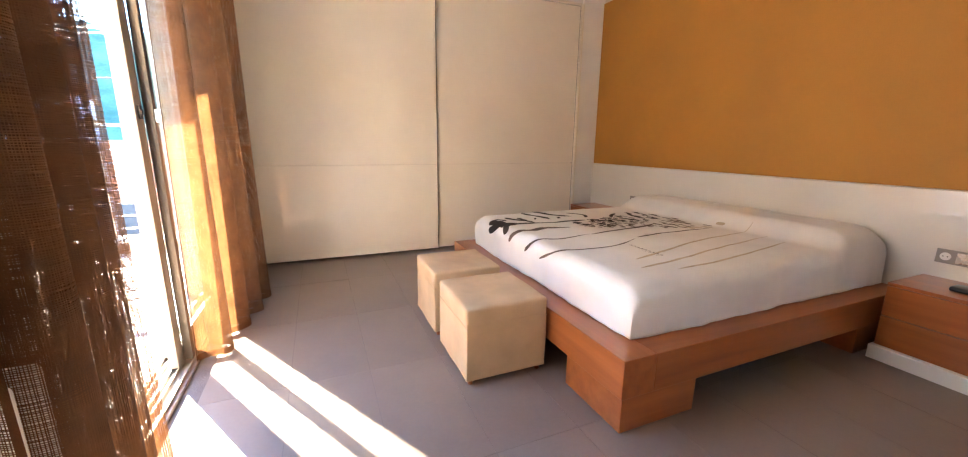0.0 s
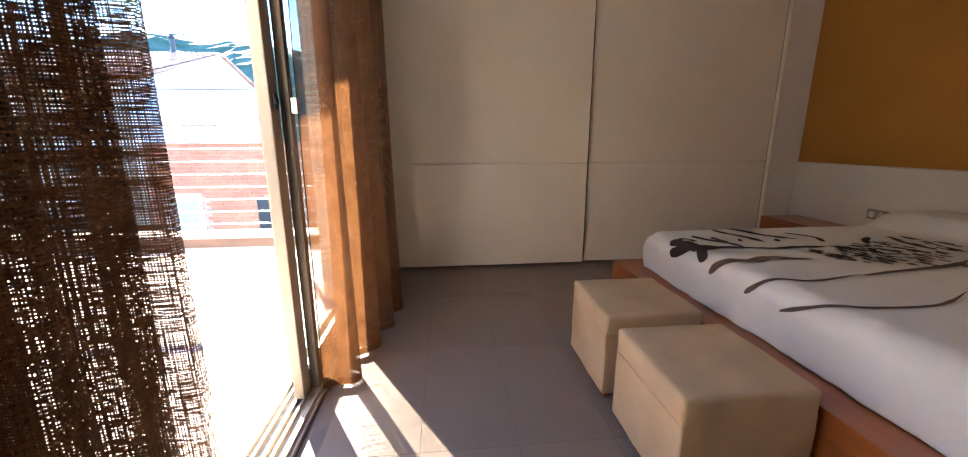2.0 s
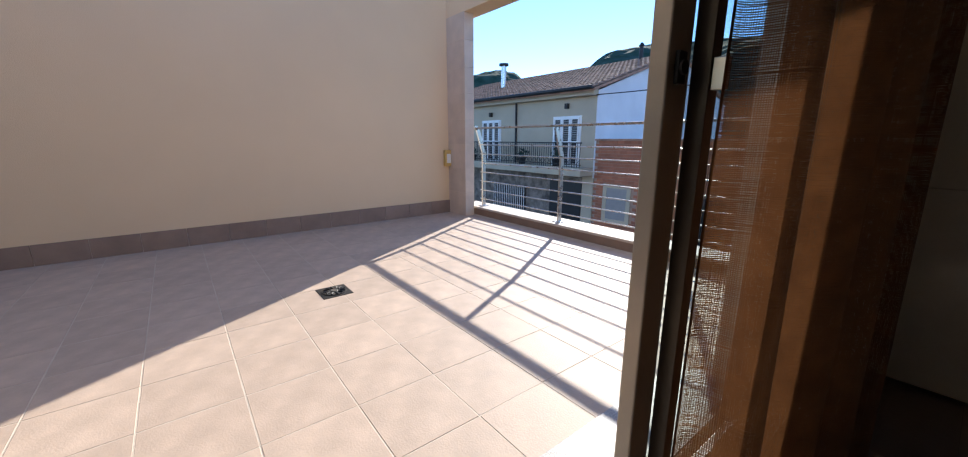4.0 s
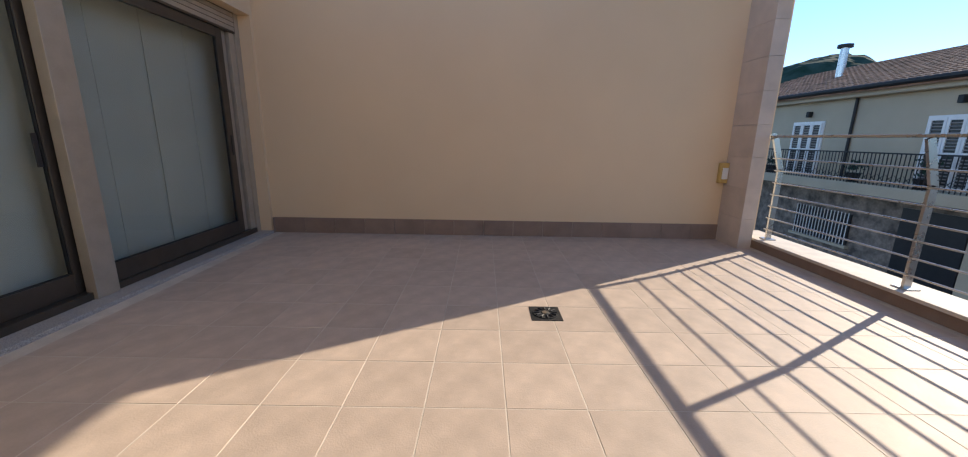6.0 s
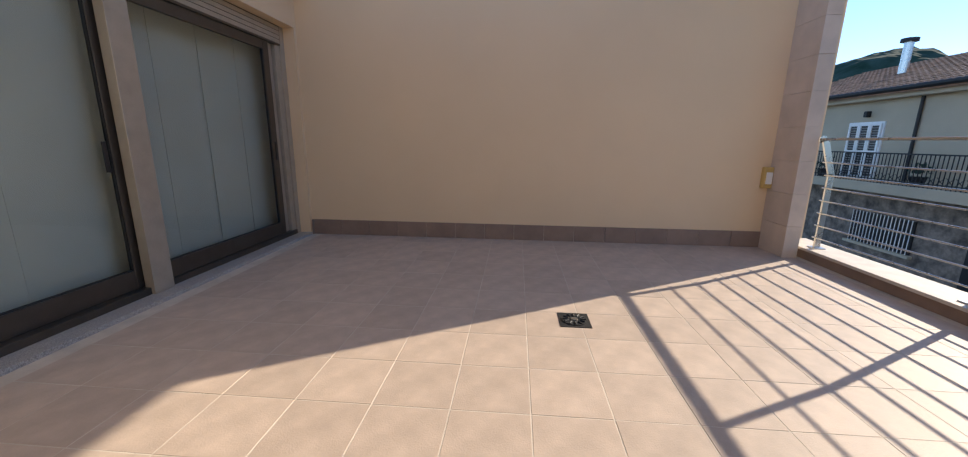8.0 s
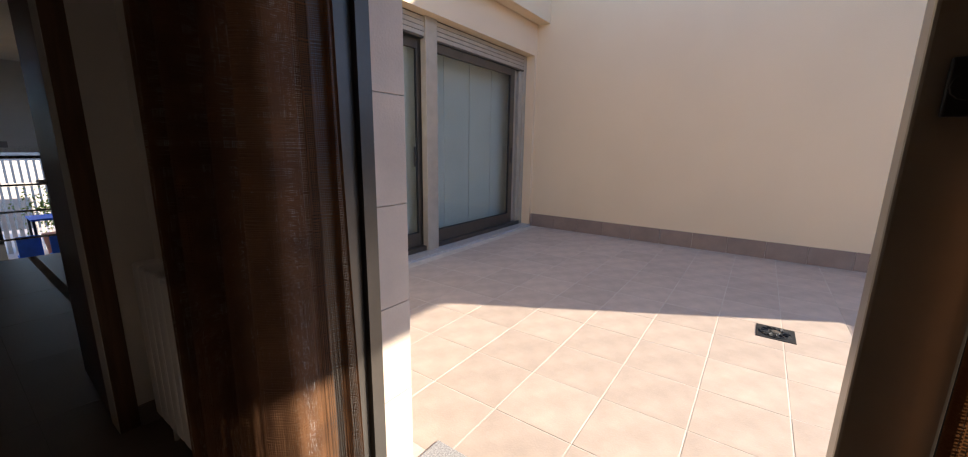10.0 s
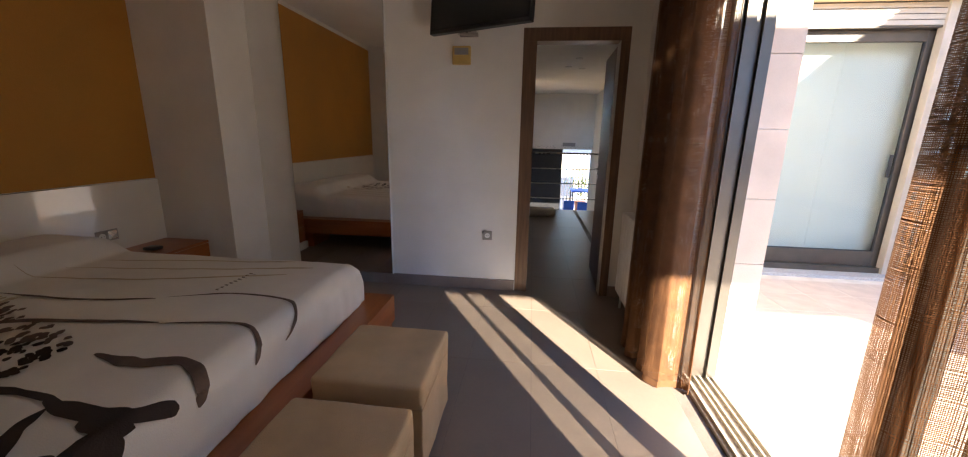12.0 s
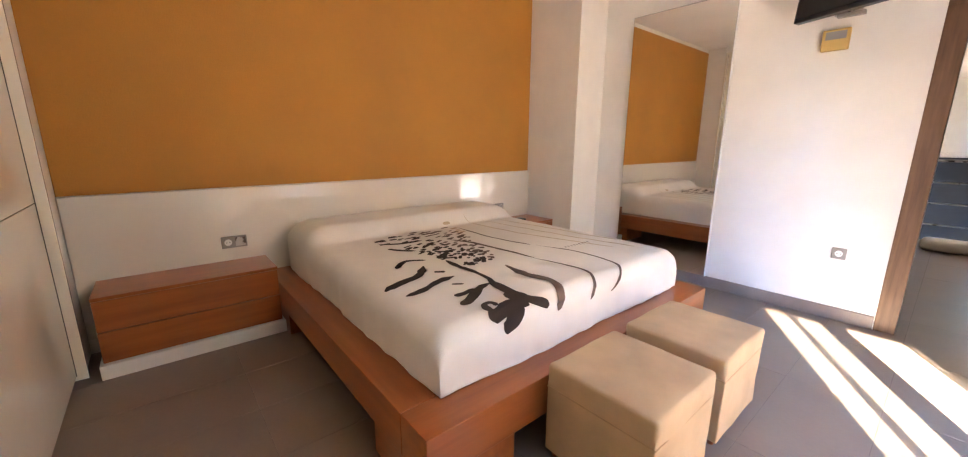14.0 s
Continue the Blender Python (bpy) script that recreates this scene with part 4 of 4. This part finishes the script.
for i in range(92):
    xx = -19.95 + i * 0.12
    part("baluster", rod((xx, FY - 0.72, 0.1), (xx, FY - 0.72, 1.0), 0.013, 6), M_IRON, br)
bm = bmesh.new()
for i in range(46):
    xx = -19.9 + i * 0.24
    for s in (-1, 1):
        rod((xx - s * 0.1, FY - 0.725, 0.22), (xx + s * 0.1, FY - 0.725, 0.42), 0.008, 5, bm)
part("lattice", bm, M_IRON, br)
for xx in (-16.0, -12.4, -10.4):
    pl = thing("balcony_pot", "dark flower pot with a low plant on the balcony", "plant pot", "balcony pots")
    part("pot", rod((xx, FY - 0.45, 0.1), (xx, FY - 0.45, 0.38), 0.14, 12, r2=0.2), M_IRON, pl)
    vs, fs = [], []
    for i in range(60):
        c = Vector((xx + rb.gauss(0, 0.12), FY - 0.45 + rb.gauss(0, 0.1), 0.48 + abs(rb.gauss(0, 0.12 if xx < -11 else 0.35))))
        q = Euler((rb.uniform(0, 6), rb.uniform(0, 6), 0)).to_matrix()
        b = len(vs)
        vs += [tuple(c + q @ Vector(p)) for p in ((-.07, 0, 0), (0, -.03, .01), (.07, 0, 0), (0, .03, .01))]
        fs.append((b, b + 1, b + 2, b + 3))
    tagged(part("foliage", (vs, fs), M_HILL, pl), kind="stuff")


def tiled_roof(parent, x0, x1, y0, y1, z0, z1):
    """Rows of half-round tiles running up the slope, each tile lapping the one below."""
    vs, fs = [], []
    run = math.hypot(y1 - y0, z1 - z0)
    rows, cols = int(run / 0.36), int((x1 - x0) / 0.21)
    up = Vector((0, y1 - y0, z1 - z0)).normalized()
    nrm = up.cross(Vector((-1, 0, 0)))
    if nrm.z < 0:
        nrm = -nrm
    for c in range(cols):
        for r in range(rows):
            base = Vector((x0 + (c + 0.5) * 0.21, y0, z0)) + up * (r * 0.36)
            b = len(vs)
            for e, lift, rad in ((-0.03, 0.035, 0.098), (0.38, 0.0, 0.085)):
                for k in range(6):
                    a = math.pi * k / 5
                    vs.append(tuple(base + up * e + Vector((math.cos(a) * rad, 0, 0)) + nrm * (lift + math.sin(a) * rad * 0.75)))
            fs += [(b + k, b + k + 1, b + k + 7, b + k + 6) for k in range(5)]
            fs.append((b, b + 1, b + 2, b + 3, b + 4, b + 5))
    tagged(part("roof_tiles", (vs, fs), M_RTILE, parent, "weathered clay roof tiles"), kind="stuff")


part("roof_deck", ([(-22.2, FY - 0.45, 2.95), (-8.75, FY - 0.45, 2.95), (-8.75, FY + 5.5, 4.85), (-22.2, FY + 5.5, 4.85), (-22.2, FY + 11.4, 2.95), (-8.75, FY + 11.4, 2.95),
                    (-22.2, FY - 0.45, 2.85), (-8.75, FY - 0.45, 2.85), (-8.75, FY + 5.5, 4.75), (-22.2, FY + 5.5, 4.75), (-22.2, FY + 11.4, 2.85), (-8.75, FY + 11.4, 2.85)],
                   [(0, 1, 2, 3), (3, 2, 5, 4), (6, 7, 8, 9), (9, 8, 11, 10), (0, 1, 7, 6), (1, 2, 8, 7), (2, 5, 11, 8), (4, 5, 11, 10)]), M_RTILE, house)
tiled_roof(house, -22.2, -8.75, FY - 0.5, FY + 5.5, 2.95, 4.85)
fl = part("flue", rod((-17.0, FY + 2.4, 3.5), (-17.0, FY + 2.4, 5.05), 0.14, 16), M_STEEL, house, "steel flue with a dark cowl")
part("cowl", rod((-17.0, FY + 2.4, 5.05), (-17.0, FY + 2.4, 5.17), 0.26, 16), M_IRON, fl)
f2 = part("vent_stack", rod((-10.4, FY + 5.0, 4.5), (-10.4, FY + 5.0, 5.3), 0.09, 12), M_IRON, house)
part("vent_cap", rod((-10.4, FY + 5.0, 5.3), (-10.4, FY + 5.0, 5.45), 0.15, 12, r2=0.05), M_IRON, f2)

bh = thing("brick_building", "lower orange brick building with dark shuttered openings", "building")
part("wall", boxes((-8.88, 6, FY + 0.03, FY + 6, -3.3, 1.10)), M_MORTAR, bh)
vs, fs = [], []
for r in range(38):
    z = -3.3 + r * 0.116
    x = -8.88 + (0.13 if r % 2 else 0)
    while x < -1.0:
        if not ((-8.4 < x < -7.3 and -1.9 < z < -0.55) or (-5.6 < x < -4.2 and z < -0.6)):
            b = len(vs)
            vs += [(x, FY + 0.03, z), (x + 0.25, FY + 0.03, z), (x + 0.25, FY + 0.03, z + 0.105), (x, FY + 0.03, z + 0.105),
                   (x, FY + 0.01, z), (x + 0.25, FY + 0.01, z), (x + 0.25, FY + 0.01, z + 0.105), (x, FY + 0.01, z + 0.105)]
            fs += [(b + 4, b + 5, b + 6, b + 7), (b, b + 1, b + 5, b + 4), (b + 3, b + 2, b + 6, b + 7), (b, b + 3, b + 7, b + 4), (b + 1, b + 2, b + 6, b + 5)]
        x += 0.262
tagged(part("brickwork", (vs, fs), M_BRICK, bh), kind="stuff")
part("coping", boxes((-8.9, 6, FY - 0.05, FY + 0.4, 1.10, 1.17)), M_RTILE, bh)
w1 = part("window", boxes((-8.27, -7.43, FY - 0.01, FY + 0.02, -1.75, -0.6)), M_GREYP, bh, "grey shuttered window")
part("window_frame", boxes((-8.42, -8.27, FY - 0.03, FY + 0.02, -1.85, -0.45), (-7.43, -7.28, FY - 0.03, FY + 0.02, -1.85, -0.45), (-8.27, -7.43, FY - 0.03, FY + 0.02, -0.6, -0.45), (-8.27, -7.43, FY - 0.03, FY + 0.02, -1.85, -1.75)), M_HOUSE, w1)
part("garage_door", boxes((-5.6, -4.2, FY - 0.01, FY + 0.02, -3.3, -0.6)), M_DARKP_SHADE, bh)
cb = thing("overhead_cable", "thin black cable hanging across the gable", "cable")
pts = [Vector((-9.4 + 9 * k / 14, FY - 0.1 + 0.0 * k, 2.75 + 0.25 * (k / 14) - 0.5 * (k / 14) * (1 - k / 14))) for k in range(15)]
for a, b in zip(pts, pts[1:]):
    part("span", rod(a, b, 0.018, 6), M_IRON, cb)


# ---- wooded hills ----
def hills(name, y, x0, x1, peaks, depth, seed):
    n, r = 180, 26
    vs, fs = [], []
    for i in range(n + 1):
        x = x0 + (x1 - x0) * i / n
        h = sum(a * math.exp(-((x - c) / w) ** 2) for c, a, w in peaks)
        for j in range(r + 1):
            k = j / r
            z = h * math.sin(k * math.pi * 0.5) * (1 + 0.10 * noise.noise((x * 0.012, k * 3, seed))) + 3.5 * noise.noise((x * 0.09, k * 14, seed)) + 2.2 * noise.noise((x * 0.3, k * 40, seed)) - 6
            vs.append((x, y + depth * k, z))
    for i in range(n):
        for j in range(r):
            o = i * (r + 1) + j
            fs.append((o, o + r + 1, o + r + 2, o + 1))
    ob = part(name, (vs, fs), M_HILL, None, "dark green wooded hill behind the houses, distance haze in its colour")
    tagged(ob, kind="structure")


hills("backdrop_hill", 330, -1100, 700, ((-690, 145, 150), (-360, 112, 95), (-190, 110, 140), (-1000, 100, 200), (150, 100, 220)), 260, 4)

# ---- pieces of floors and walls ----
def pieces(parent, name, xs, ys, gap, th, material, z=0.0, ok=None, bev=0.0025):
    bm = box(gap / 2, (xs[1] - xs[0]) - gap / 2, gap / 2, (ys[1] - ys[0]) - gap / 2, -th, 0.0, bev=0)
    top = [e for e in bm.edges if all(abs(v.co.z) < 1e-6 for v in e.verts)]
    bmesh.ops.bevel(bm, geom=top, offset=bev, segments=1, affect="EDGES")
    me = None
    for x in xs[:-1]:
        for y in ys[:-1]:
            if ok and not ok(x, y):
                continue
            if me is None:
                ob = part(name, bm, material, parent)
                me = ob.data
            else:
                ob = new(name, me)
                ob.parent = parent
            ob.location = (x, y, z + random.uniform(-0.0006, 0.0006))


def steps(a, d, n):
    return [a + d * i for i in range(n + 1)]


# bedroom and landing tiles
pieces(floor, "tile", steps(0.08 - 0.0, 0.38, 11), steps(-4.18, 0.76, 12), 0.0018, 0.005, M_FLOOR, ok=lambda x, y: y > -0.8 or x < 1.3, bev=0.0005)
# terrace tiles
pieces(terrace, "tile", steps(-1.97 - 8 * 0.385, 0.385, 12), steps(1.97 - 8 * 0.385, 0.385, 16), 0.005, 0.005, M_TTILE, ok=lambda x, y: y > -0.9, bev=0.0015)
# skirting tiles on the terrace
sk = setting("baseboard_terrace", boxes((TX, TX + 0.004, -0.84, 4.95, 0, 0.19)), M_TGROUT, "brown tile skirting along the terrace wall")
for i in range(15):
    y = -0.83 + i * 0.385
    part("skirting_tile", boxes((TX + 0.004, TX + 0.014, y, y + 0.381, 0.0, 0.20), bev=0.0015), M_TSK, sk)
part("skirting_tile", boxes((TX + 0.014, -4.90, -0.84, -0.828, 0.0, 0.20), bev=0.0015), M_TSK, sk)
# stone cladding of the pillar and of the window reveal
pl = setting("terrace_pillar", boxes((TX, -4.51, 4.91, 5.05, -0.1, 2.87)), M_TGROUT, "pillar clad in beige stone slabs")
for i in range(8):
    z = 0.0 + i * 0.36
    part("stone_slab", boxes((TX, -4.50, 4.90, 4.91, z, z + 0.357), bev=0.0015), M_STONE, pl)
    part("stone_slab", boxes((-4.51, -4.495, 4.9005, 5.06, z, z + 0.357), bev=0.0015), M_STONE, pl)
jb = setting("window_reveal", boxes((-0.335, -0.19, 1.10, 1.119, 0, 2.42)), M_TGROUT, "window reveal clad in beige stone")
for i in range(7):
    z = 0.0 + i * 0.345
    part("stone_slab", boxes((-0.345, -0.187, 1.119, 1.129, z, z + 0.342), bev=0.0015), M_STONE, jb)
    part("stone_slab", boxes((-0.345, -0.332, 0.86, 1.119, z, z + 0.342), bev=0.0015), M_STONE, jb)
